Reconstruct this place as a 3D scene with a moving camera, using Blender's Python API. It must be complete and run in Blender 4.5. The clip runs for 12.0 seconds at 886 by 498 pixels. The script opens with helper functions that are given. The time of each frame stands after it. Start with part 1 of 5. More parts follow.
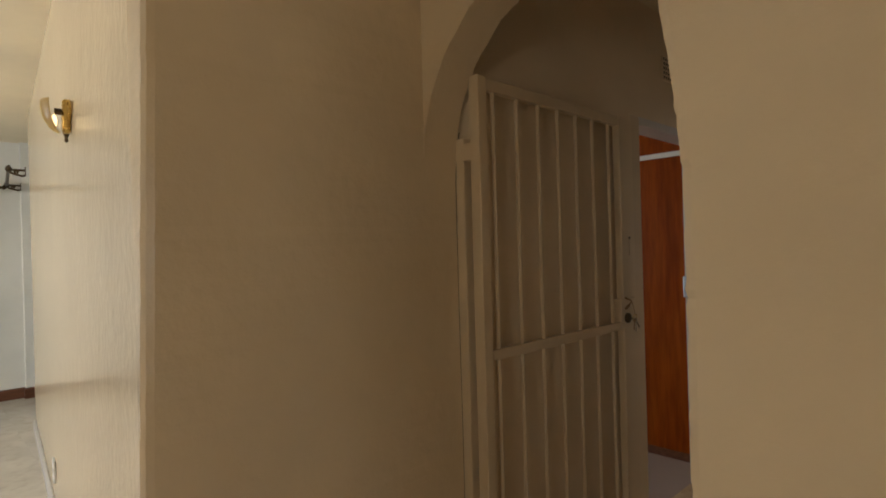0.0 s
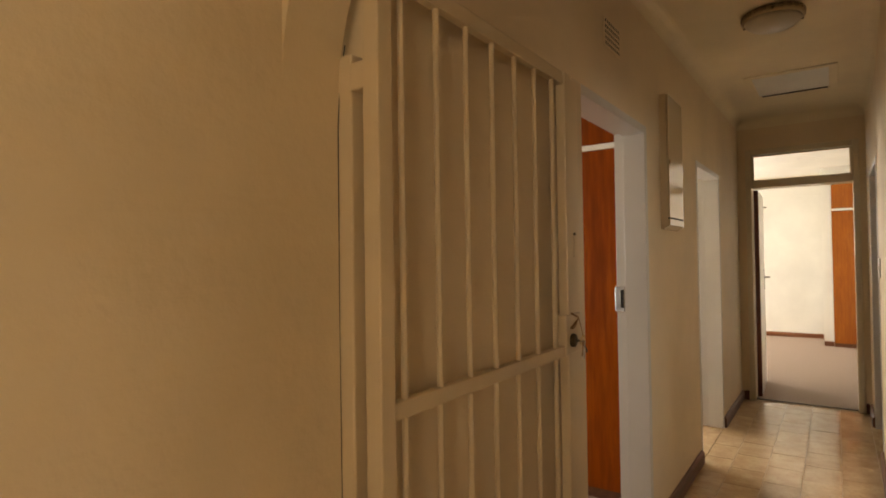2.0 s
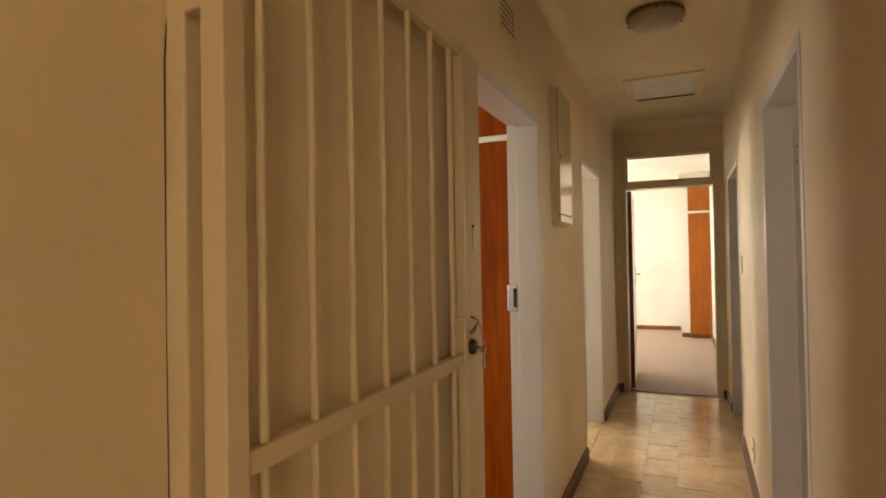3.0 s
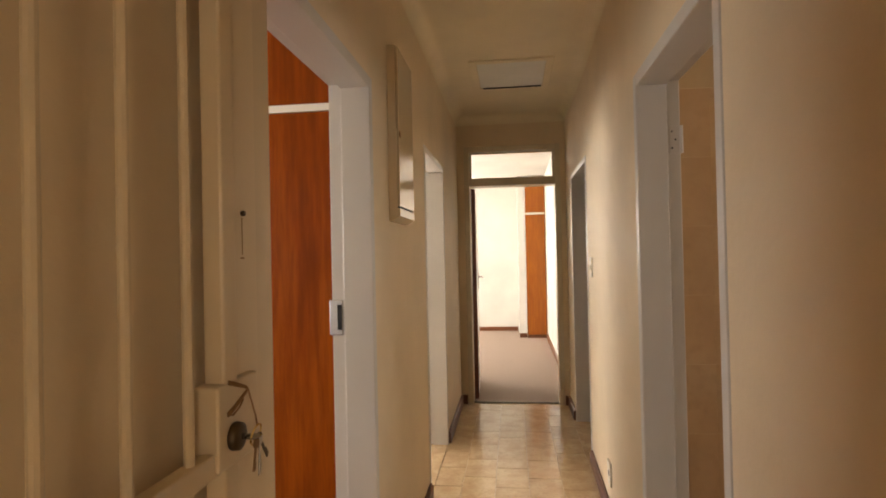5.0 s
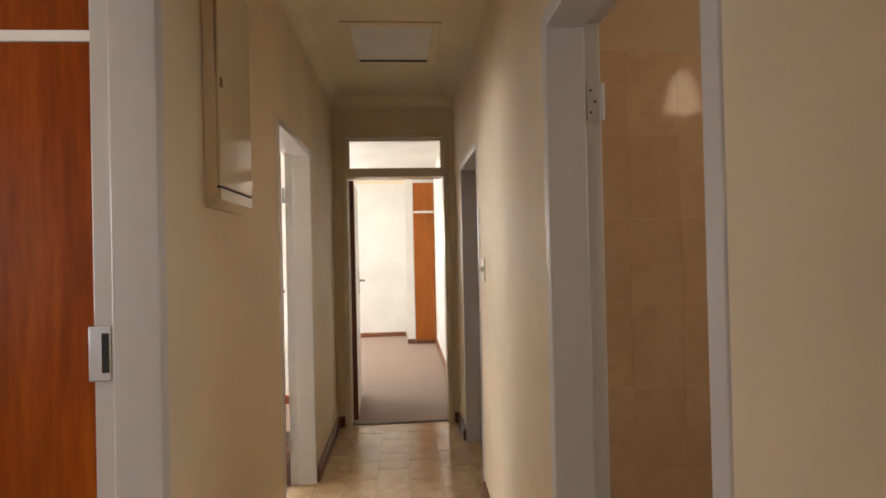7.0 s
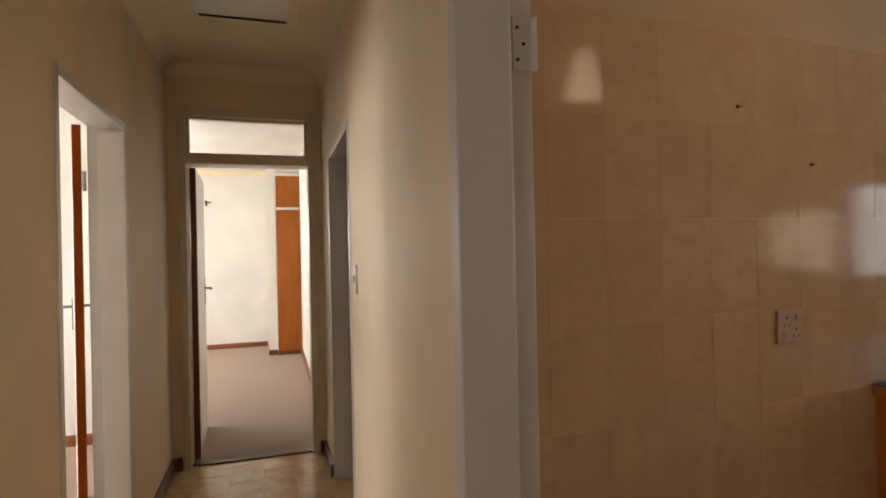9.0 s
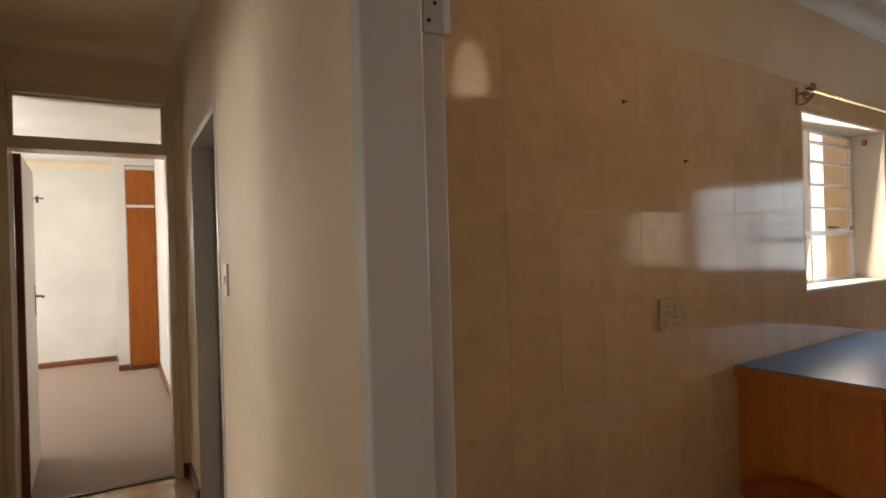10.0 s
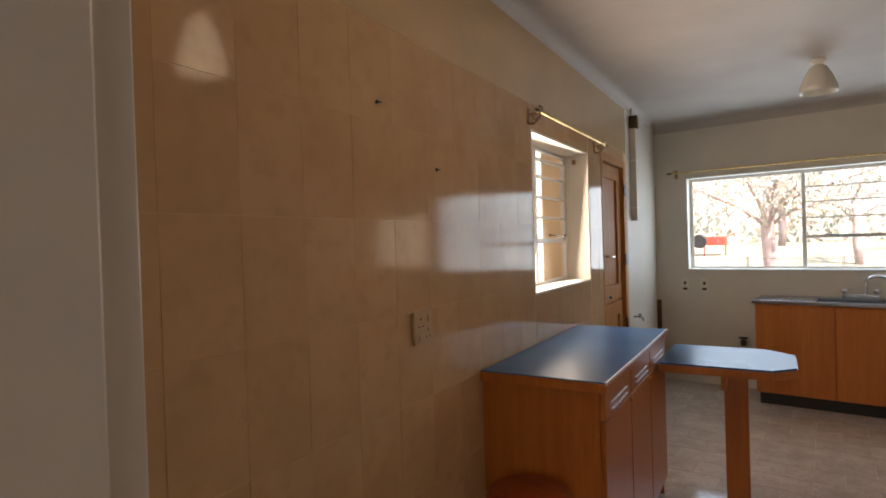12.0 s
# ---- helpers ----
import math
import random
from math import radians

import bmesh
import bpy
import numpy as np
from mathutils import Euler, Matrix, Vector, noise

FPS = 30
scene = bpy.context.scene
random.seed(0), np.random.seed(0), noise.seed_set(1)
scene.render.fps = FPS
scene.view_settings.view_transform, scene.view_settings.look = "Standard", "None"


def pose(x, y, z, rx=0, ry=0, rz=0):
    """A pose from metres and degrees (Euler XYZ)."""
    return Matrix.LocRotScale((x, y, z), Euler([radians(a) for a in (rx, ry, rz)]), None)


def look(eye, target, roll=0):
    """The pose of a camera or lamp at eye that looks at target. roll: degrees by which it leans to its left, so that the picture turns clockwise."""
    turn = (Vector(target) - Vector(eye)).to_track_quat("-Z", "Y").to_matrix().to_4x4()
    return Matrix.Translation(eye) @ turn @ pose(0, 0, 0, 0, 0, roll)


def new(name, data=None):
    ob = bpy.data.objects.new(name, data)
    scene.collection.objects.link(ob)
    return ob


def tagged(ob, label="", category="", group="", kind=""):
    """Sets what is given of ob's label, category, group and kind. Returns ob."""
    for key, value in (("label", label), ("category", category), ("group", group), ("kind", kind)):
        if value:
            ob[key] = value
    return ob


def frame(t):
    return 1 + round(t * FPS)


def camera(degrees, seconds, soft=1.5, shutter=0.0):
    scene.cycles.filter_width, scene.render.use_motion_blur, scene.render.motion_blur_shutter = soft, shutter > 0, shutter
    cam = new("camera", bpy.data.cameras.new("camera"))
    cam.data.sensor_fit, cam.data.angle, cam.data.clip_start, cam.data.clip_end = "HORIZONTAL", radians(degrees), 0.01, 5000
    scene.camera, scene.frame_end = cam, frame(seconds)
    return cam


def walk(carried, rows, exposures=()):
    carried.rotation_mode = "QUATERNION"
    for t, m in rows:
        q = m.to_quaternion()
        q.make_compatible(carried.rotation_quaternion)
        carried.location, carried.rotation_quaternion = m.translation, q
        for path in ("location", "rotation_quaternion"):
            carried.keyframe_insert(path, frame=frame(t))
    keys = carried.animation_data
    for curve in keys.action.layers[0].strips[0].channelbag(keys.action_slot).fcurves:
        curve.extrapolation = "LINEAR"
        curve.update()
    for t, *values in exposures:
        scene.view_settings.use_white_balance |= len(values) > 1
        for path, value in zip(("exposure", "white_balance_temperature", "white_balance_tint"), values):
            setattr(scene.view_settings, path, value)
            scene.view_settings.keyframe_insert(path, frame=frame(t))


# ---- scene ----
cam = camera(77.1, 12.0, soft=1.8)
PATH = [
    (0, (0.729, 0.994, 1.446), (-0.705, 2.388, 1.446), -1.6),
    (0.5, (0.611, 1.162, 1.405), (-0.762, 2.617, 1.427), -0.8),
    (1, (0.495, 1.288, 1.378), (-0.81, 2.802, 1.431), -1.1),
    (1.5, (0.399, 1.394, 1.39), (-0.851, 2.955, 1.429), -0.9),
    (2, (0.267, 1.509, 1.397), (-0.887, 3.143, 1.432), -0.8),
    (2.5, (0.182, 1.581, 1.395), (-0.803, 3.322, 1.426), -0.8),
    (3, (0.124, 1.73, 1.384), (-0.666, 3.568, 1.413), -1.0),
    (3.2, (0.102, 1.793, 1.396), (-0.621, 3.658, 1.416), -0.7),
    (5, (-0.002, 2.397, 1.398), (-0.248, 4.382, 1.419), -1.2),
    (5.5, (0.04, 2.58, 1.393), (-0.104, 4.575, 1.415), -1.4),
    (6, (0.069, 2.704, 1.381), (-0.008, 4.702, 1.398), -1.5),
    (6.5, (0.055, 2.866, 1.387), (0.059, 4.866, 1.406), -1.4),
    (7, (0.063, 3.014, 1.391), (0.205, 5.009, 1.408), -1.3),
    (7.2, (0.073, 3.076, 1.385), (0.268, 5.067, 1.402), -1.4),
    (9, (0.139, 3.564, 1.419), (0.733, 5.474, 1.423), -1.2),
    (9.5, (0.118, 3.623, 1.401), (0.938, 5.447, 1.406), -1.6),
    (10, (0.136, 3.711, 1.393), (1.143, 5.439, 1.394), -1.7),
    (10.5, (0.162, 3.784, 1.392), (1.343, 5.399, 1.395), -1.8),
    (11, (0.191, 3.823, 1.420), (1.544, 5.296, 1.404), -1.7),
    (11.5, (0.245, 3.847, 1.429), (1.747, 5.168, 1.407), -1.7),
    (12, (0.288, 3.865, 1.424), (1.934, 5.0, 1.402), -1.8),
]
EXPOSURES = [(0, 1.05, 6450, 12), (0.5, 1.33, 6950, 13), (1, 1.62, 7700, 15), (2, 1.98, 8450, 17), (3, 2.28, 8500, 17), (5.5, 2.35, 7650, 19), (6.5, 2.17, 7250, 19), (7, 2.11, 7100, 19),
             (9, 1.92, 7300, 19), (9.7, 1.80, 7300, 19), (10.5, 1.60, 7250, 19), (11.5, 1.73, 7300, 19), (12, 1.75, 7350, 20)]
walk(cam, [(t, look(eye, target, roll)) for t, eye, target, roll in PATH], EXPOSURES)

# ---- world, sun, window light ----
world = bpy.data.worlds.new("world")
scene.world = world
world.use_nodes = True
wn = world.node_tree
sky = wn.nodes.new("ShaderNodeTexSky")
sky.sky_type = "NISHITA"
sky.sun_disc = False
sky.sun_elevation, sky.sun_rotation = radians(54.7), radians(221)
wn.links.new(sky.outputs[0], wn.nodes["Background"].inputs[0])
wn.nodes["Background"].inputs[1].default_value = 0.15

sun_data = bpy.data.lights.new("sun", "SUN")
sun_data.energy, sun_data.angle, sun_data.color = 5.0, radians(0.6), (1.0, 0.94, 0.85)
sun = new("sun", sun_data)
sun.matrix_world = look((-7, -8, 15), (0, 0, 0))


SKEW, KORG = 3.7, (2.2, 5.02, 0)          # the kitchen's tiled wall is a little out of square
BSKEW, BORG = -3.1, (6.1, 5.2, 0)         # and so is its end wall
BW = (-2.35, -0.23, 1.088, 1.97)            # the wide window in the end wall


def on_skew(org, rz, x, y, z=0.0):
    a = radians(rz)
    return (org[0] + x * math.cos(a) - y * math.sin(a), org[1] + x * math.sin(a) + y * math.cos(a), z)


def window_light(eye, target, w, h, watts, colour=(1.0, 0.97, 0.93)):
    """Daylight by a window's opening: an area lamp, at added unseen windows too."""
    d = bpy.data.lights.new("window_daylight", "AREA")
    d.shape, d.size, d.size_y, d.energy, d.color = "RECTANGLE", w, h, watts, colour
    ob = new("window_daylight", d)
    ob.matrix_world = look(eye, target)
    return ob


L_BED, L_BED2, L_LIV, L_KB, L_KN, L_R1, L_R2, L_HALL, L_SOUTH = 23, 6.0, 38, 6.6, 5.0, 7.4, 18.5, 1.8, 7.4
# At an unseen window, added for the far bedroom's bright wall.
window_light((-3.13, 10.6, 1.55), (0, 10.4, 1.3), 1.8, 1.3, L_BED, (0.88, 0.95, 1.0))
window_light((-1.45, 12.47, 1.7), (-1.2, 9, 1.2), 1.1, 0.8, L_BED2, (0.88, 0.95, 1.0))
window_light((-3.5, -2.42, 1.5), (-3.3, 2, 1.2), 2.6, 1.5, L_LIV, (0.80, 0.90, 1.0))
# At an unseen window, added so the gate gets light through the arch.
window_light((2.0, -2.42, 1.5), (1.0, 2, 1.3), 0.9, 1.0, L_SOUTH, (1.0, 0.91, 0.74))
window_light(on_skew(BORG, BSKEW, 0.094, (BW[0] + BW[1]) / 2, (BW[2] + BW[3]) / 2), on_skew(BORG, BSKEW, -3.0, (BW[0] + BW[1]) / 2, (BW[2] + BW[3]) / 2), BW[1] - BW[0] - 0.02, BW[3] - BW[2] - 0.02, L_KB, (0.54, 0.78, 1.0))
window_light(on_skew(BORG, BSKEW, 0.094, -2.875, 1.44), on_skew(BORG, BSKEW, -3.0, -2.875, 1.44), 0.73, 0.62, 0.8, (1.0, 0.90, 0.76))
window_light((3.29, 5.195, 1.56), (3.2, 3.0, 1.3), 0.85, 0.75, L_KN, (1.0, 0.93, 0.82))
# Next two: unseen windows, added to light the side rooms and passage.
window_light((-3.12, 3.22, 1.55), (0.4, 3.75, 1.2), 2.3, 1.1, L_R1, (0.78, 0.89, 1.0))
window_light((-3.13, 7.25, 1.55), (-0.6, 6.3, 1.2), 2.0, 1.2, L_R2, (0.80, 0.90, 1.0))
# At an unseen stand-in window, added to light the hall's left wall.
window_light((3.53, 0.80, 1.5), (0, 1.15, 1.3), 1.35, 1.2, L_HALL, (1.0, 0.91, 0.74))

# ---- materials ----


def mat_base(name, rough=0.5, metal=0.0):
    m = bpy.data.materials.new(name)
    m.use_nodes = True
    b = m.node_tree.nodes["Principled BSDF"]
    b.inputs["Roughness"].default_value, b.inputs["Metallic"].default_value = rough, metal
    return m, m.node_tree, b


def ramp(nt, source, stops):
    r = nt.nodes.new("ShaderNodeValToRGB")
    while len(r.color_ramp.elements) < len(stops):
        r.color_ramp.elements.new(0.5)
    for e, (p, c) in zip(r.color_ramp.elements, stops):
        e.position, e.color = p, (*c, 1)
    nt.links.new(source, r.inputs[0])
    return r.outputs[0]


def noise_tex(nt, scale, detail=4, stretch=(1, 1, 1), rough=0.55, space="Object"):
    c, mp, n = nt.nodes.new("ShaderNodeTexCoord"), nt.nodes.new("ShaderNodeMapping"), nt.nodes.new("ShaderNodeTexNoise")
    mp.inputs["Scale"].default_value = stretch
    n.inputs["Scale"].default_value, n.inputs["Detail"].default_value, n.inputs["Roughness"].default_value = scale, detail, rough
    nt.links.new(c.outputs[space], mp.inputs[0])
    nt.links.new(mp.outputs[0], n.inputs["Vector"])
    return n.outputs["Fac"]


def mixed(nt, fac, a, b, how="MIX"):
    m = nt.nodes.new("ShaderNodeMix")
    m.data_type, m.blend_type = "RGBA", how
    for sock, v in ((m.inputs[0], fac), (m.inputs[6], a), (m.inputs[7], b)):
        if hasattr(v, "is_output"):
            nt.links.new(v, sock)
        elif isinstance(v, (int, float)):
            sock.default_value = v
        else:
            sock.default_value = (*v, 1)
    return m.outputs[2]


def bumped(nt, b, height, strength, distance=0.01):
    n = nt.nodes.new("ShaderNodeBump")
    n.inputs["Strength"].default_value, n.inputs["Distance"].default_value = strength, distance
    nt.links.new(height, n.inputs["Height"])
    nt.links.new(n.outputs[0], b.inputs["Normal"])


def mix_value(nt, fac, lo, hi):
    r = nt.nodes.new("ShaderNodeMapRange")
    r.inputs["To Min"].default_value, r.inputs["To Max"].default_value = lo, hi
    nt.links.new(fac, r.inputs[0])
    return r.outputs[0]


def paint(name, colour, rough=0.5, bump=0.15, grain=60, mottle=0.06, wear=None, gloss=0.5, lumps=0.0):
    """Painted plaster or painted metal: broad mottling, fine relief, a few scuffs."""
    m, nt, b = mat_base(name, rough)
    big, fine = noise_tex(nt, 1.6, 5), noise_tex(nt, grain, 6)
    c2 = tuple(max(0, v * (1 - mottle * 2.2)) for v in colour)
    c = mixed(nt, ramp(nt, big, [(0.35, (0, 0, 0)), (0.7, (1, 1, 1))]), colour, c2)
    if wear:
        spots = noise_tex(nt, 9, 8, rough=0.7)
        c = mixed(nt, ramp(nt, spots, [(0.63, (0, 0, 0)), (0.72, (0.55, 0.55, 0.55))]), c, wear)
    nt.links.new(c, b.inputs["Base Color"])
    nt.links.new(mix_value(nt, big, rough * 0.85, min(1, rough * 1.2)), b.inputs["Roughness"])
    b.inputs["Specular IOR Level"].default_value = gloss
    if lumps:
        add = nt.nodes.new("ShaderNodeMath")
        add.operation = "MULTIPLY_ADD"
        nt.links.new(noise_tex(nt, 5.5, 3, (1.6, 1.6, 0.8)), add.inputs[0])
        add.inputs[1].default_value = lumps * 6
        nt.links.new(fine, add.inputs[2])
        fine = add.outputs[0]
    bumped(nt, b, fine, bump, 0.004)
    return m


def wood(name, dark, mid, light, rough=0.3, grain=1.0, along="Z", gloss=0.4, long=0.7):
    m, nt, b = mat_base(name, rough)
    b.inputs["Specular IOR Level"].default_value = gloss
    st = {"Z": (9, 9, long), "X": (long, 9, 9), "Y": (9, long, 9)}[along]
    f1 = noise_tex(nt, 3.2 * grain, 9, st, 0.62)
    f2 = noise_tex(nt, 16 * grain, 6, st, 0.6)
    f3 = noise_tex(nt, 1.3, 3)
    c = ramp(nt, f1, [(0.3, dark), (0.5, mid), (0.7, light)])
    c = mixed(nt, ramp(nt, f2, [(0.38, (0.5, 0.5, 0.5)), (0.6, (0, 0, 0))]), c, dark)
    c = mixed(nt, mix_value(nt, f3, 0, 0.35), c, mid)
    nt.links.new(c, b.inputs["Base Color"])
    nt.links.new(mix_value(nt, f1, rough * 0.8, rough * 1.3), b.inputs["Roughness"])
    bumped(nt, b, f2, 0.06, 0.003)
    return m


def tile_mat(name, lo, hi, rough, vary, vein=None, scale=6.0, bump=0.04, gloss=0.5):
    """Glazed tile: mottled glaze, each tile a little different."""
    m, nt, b = mat_base(name, rough)
    b.inputs["Specular IOR Level"].default_value = gloss
    info = nt.nodes.new("ShaderNodeObjectInfo")
    coord, shift, add = nt.nodes.new("ShaderNodeTexCoord"), nt.nodes.new("ShaderNodeVectorMath"), nt.nodes.new("ShaderNodeVectorMath")
    shift.operation, add.operation = "SCALE", "ADD"
    shift.inputs[0].default_value = (41.0, 67.0, 23.0)
    nt.links.new(info.outputs["Random"], shift.inputs["Scale"])
    nt.links.new(coord.outputs["Object"], add.inputs[0])
    nt.links.new(shift.outputs[0], add.inputs[1])
    found = []
    for sc, det in ((scale, 6), (scale * 5, 5)):
        n = nt.nodes.new("ShaderNodeTexNoise")
        n.inputs["Scale"].default_value, n.inputs["Detail"].default_value = sc, det
        nt.links.new(add.outputs[0], n.inputs["Vector"])
        found.append(n.outputs["Fac"])
    n1, n2 = found
    c = ramp(nt, n1, [(0.3, lo), (0.65, hi)])
    if vein:
        c = mixed(nt, ramp(nt, n2, [(0.5, (0, 0, 0)), (0.75, (0.6, 0.6, 0.6))]), c, vein)
    hsv = nt.nodes.new("ShaderNodeHueSaturation")
    nt.links.new(mix_value(nt, info.outputs["Random"], 1 - vary, 1 + vary), hsv.inputs["Value"])
    nt.links.new(c, hsv.inputs["Color"])
    nt.links.new(hsv.outputs[0], b.inputs["Base Color"])
    nt.links.new(mix_value(nt, n2, rough * 0.7, rough * 1.5), b.inputs["Roughness"])
    bumped(nt, b, n1, bump, 0.004)
    return m


def metal(name, colour, rough=0.25):
    m, nt, b = mat_base(name, rough, 1.0)
    n = noise_tex(nt, 40, 5)
    nt.links.new(mixed(nt, mix_value(nt, n, 0, 0.5), colour, tuple(v * 0.6 for v in colour)), b.inputs["Base Color"])
    nt.links.new(mix_value(nt, n, rough * 0.7, rough * 1.5), b.inputs["Roughness"])
    return m


def glass(name, colour=(1, 1, 1), rough=0.0):
    m, nt, b = mat_base(name, rough)
    b.inputs["Base Color"].default_value = (*colour, 1)
    b.inputs["Transmission Weight"].default_value = 1.0
    b.inputs["IOR"].default_value = 1.45
    return m


def glowing(name, colour, strength):
    m, nt, b = mat_base(name, 0.4)
    b.inputs["Base Color"].default_value = (*colour, 1)
    b.inputs["Emission Color"].default_value = (*colour, 1)
    b.inputs["Emission Strength"].default_value = strength
    return m


M_WALL = paint("cream_wall_paint", (0.79, 0.635, 0.435), 0.6, 0.22, 55)
M_PLASTER = paint("rough_cream_plaster", (0.76, 0.61, 0.41), 0.17, 0.7, 25, lumps=0.11)
M_WHITE = paint("white_wall_paint", (0.80, 0.78, 0.71), 0.5, 0.15, 60)
M_PIER = paint("matt_cream_plaster", (0.76, 0.61, 0.41), 0.6, 0.6, 27, lumps=0.15)
M_CEIL = paint("white_ceiling_paint", (0.84, 0.73, 0.53), 0.7, 0.2, 80)
M_KWALL = paint("off_white_kitchen_paint", (0.66, 0.60, 0.51), 0.5, 0.15, 60)
M_KPAINT = paint("cream_kitchen_enamel", (0.55, 0.385, 0.22), 0.22, 0.1, 50)
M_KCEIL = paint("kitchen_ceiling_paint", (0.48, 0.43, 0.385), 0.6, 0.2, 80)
M_FRAME = paint("grey_white_gloss_paint", (0.62, 0.575, 0.525), 0.3, 0.05, 30, 0.04)
M_CREAM = paint("cream_frame_gloss", (0.68, 0.58, 0.42), 0.3, 0.05, 30, 0.04)
# Darker than wall cream, so the bars' low lit contrast is in the base.
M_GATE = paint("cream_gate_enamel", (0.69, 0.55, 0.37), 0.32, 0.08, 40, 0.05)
M_BOX = paint("cream_box_enamel", (0.76, 0.61, 0.41), 0.14, 0.04, 20, 0.04)
M_DOORW = paint("white_door_enamel", (0.80, 0.77, 0.72), 0.3, 0.05, 30, 0.03)
M_SKIRT = wood("dark_skirting_wood", (0.075, 0.026, 0.011), (0.15, 0.055, 0.024), (0.22, 0.09, 0.042), 0.5, 1.0, "Y")
M_SKIRTR = wood("red_brown_skirting_wood", (0.13, 0.045, 0.018), (0.22, 0.075, 0.03), (0.30, 0.11, 0.045), 0.35, 1.0, "X")
M_WARD = wood("red_mahogany_veneer", (0.115, 0.019, 0.002), (0.28, 0.053, 0.004), (0.40, 0.098, 0.008), 0.30, 0.24, "Z", 0.13, 0.8)
M_WARD2 = wood("orange_veneer", (0.24, 0.06, 0.006), (0.37, 0.10, 0.009), (0.46, 0.145, 0.016), 0.35)
M_EDGE = wood("dark_red_door_edge", (0.11, 0.026, 0.012), (0.20, 0.05, 0.022), (0.28, 0.08, 0.035), 0.4)
M_CAB = wood("orange_cabinet_laminate", (0.37, 0.103, 0.017), (0.45, 0.137, 0.024), (0.52, 0.172, 0.033), 0.35, 0.6)
M_BDOOR = wood("back_door_pine", (0.30, 0.11, 0.025), (0.45, 0.19, 0.05), (0.56, 0.27, 0.085), 0.55, gloss=0.15)
M_STOOL = wood("red_stool_wood", (0.20, 0.035, 0.012), (0.30, 0.06, 0.02), (0.38, 0.09, 0.03), 0.35)
M_FLOOR = tile_mat("beige_floor_tile", (0.53, 0.35, 0.19), (0.68, 0.495, 0.295), 0.17, 0.07, (0.45, 0.29, 0.15), 9, 0.06)
M_KFLOOR = tile_mat("kitchen_floor_tile", (0.45, 0.37, 0.31), (0.57, 0.48, 0.42), 0.09, 0.08, (0.36, 0.29, 0.24), 9, 0.05)
M_KTILE = tile_mat("cream_glazed_wall_tile", (0.49, 0.308, 0.17), (0.565, 0.368, 0.212), 0.08, 0.02, (0.45, 0.285, 0.152), 3.4, 0.03, 0.15)
M_GROUT = paint("sandy_grout", (0.64, 0.46, 0.28), 0.8, 0.4, 90)
M_GROUTF = paint("pale_floor_grout", (0.60, 0.46, 0.31), 0.85, 0.4, 90)
# Grey laminate; the sky's blue reflection is put into its base colour.
M_TOP = paint("grey_worktop_sky_tint", (0.030, 0.088, 0.20), 0.28, 0.05, 200, 0.12, gloss=0.06)
M_TOPEDGE = metal("aluminium_edge", (0.66, 0.64, 0.64), 0.42)
M_CHROME = metal("chrome", (0.68, 0.69, 0.71), 0.2)
M_STEEL = metal("stainless_steel", (0.40, 0.41, 0.43), 0.2)
M_BRASS = metal("brass", (0.72, 0.50, 0.16), 0.25)
M_BRONZE = metal("dark_bronze", (0.12, 0.085, 0.05), 0.4)
M_BROWN = metal("brown_bronze", (0.36, 0.21, 0.10), 0.45)
M_RIM = metal("aged_bronze_rim", (0.42, 0.34, 0.23), 0.4)
M_IRON = metal("dark_iron", (0.10, 0.095, 0.09), 0.45)
M_PLASTIC = paint("ivory_plastic", (0.74, 0.67, 0.54), 0.3, 0.03, 50, 0.03)
M_SOCKET = paint("beige_plastic", (0.48, 0.335, 0.20), 0.5, 0.03, 50, 0.03, gloss=0.15)
M_DARK = paint("black_void", (0.012, 0.011, 0.010), 0.7, 0.1, 30)
M_PLINTH = paint("black_plinth", (0.018, 0.017, 0.018), 0.5, 0.1, 30)
M_WINF = paint("white_window_steel", (0.78, 0.76, 0.72), 0.35, 0.05, 40, 0.04)
M_GLASS = glass("window_glass")
M_FROST = paint("frosted_lamp_glass", (0.72, 0.68, 0.58), 0.25, 0.08, 30)
M_BOWL = paint("dim_frosted_glass", (0.50, 0.44, 0.34), 0.3, 0.08, 30)
M_SHADE = glowing("lit_lamp_shade", (1.0, 0.86, 0.62), 2.6)
M_AMBER = paint("amber_sconce_glass", (0.72, 0.52, 0.20), 0.18, 0.1, 30, 0.1)
M_BULB = glowing("warm_bulb", (1.0, 0.76, 0.38), 1.0)
M_OUTL = paint("pale_outside_wall", (0.78, 0.74, 0.64), 0.8, 0.4, 40)
M_OUTW = paint("ochre_outside_wall", (0.62, 0.44, 0.22), 0.8, 0.4, 40)

m, nt, b = mat_base("short_pile_carpet", 0.95)
n1, n2 = noise_tex(nt, 260, 3), noise_tex(nt, 2.2, 4)
cc = ramp(nt, n1, [(0.3, (0.26, 0.182, 0.138)), (0.7, (0.43, 0.318, 0.25))])
nt.links.new(mixed(nt, mix_value(nt, n2, 0, 0.4), cc, (0.31, 0.22, 0.172)), b.inputs["Base Color"])
bumped(nt, b, n1, 0.5, 0.006)
M_CARPET = m

m, nt, b = mat_base("dry_lawn", 0.95)
n1, n2 = noise_tex(nt, 1.2, 8), noise_tex(nt, 14, 5)
cc = ramp(nt, n1, [(0.3, (0.24, 0.24, 0.16)), (0.7, (0.36, 0.34, 0.25))])
nt.links.new(mixed(nt, mix_value(nt, n2, 0, 0.6), cc, (0.33, 0.31, 0.22)), b.inputs["Base Color"])
M_LAWN = m

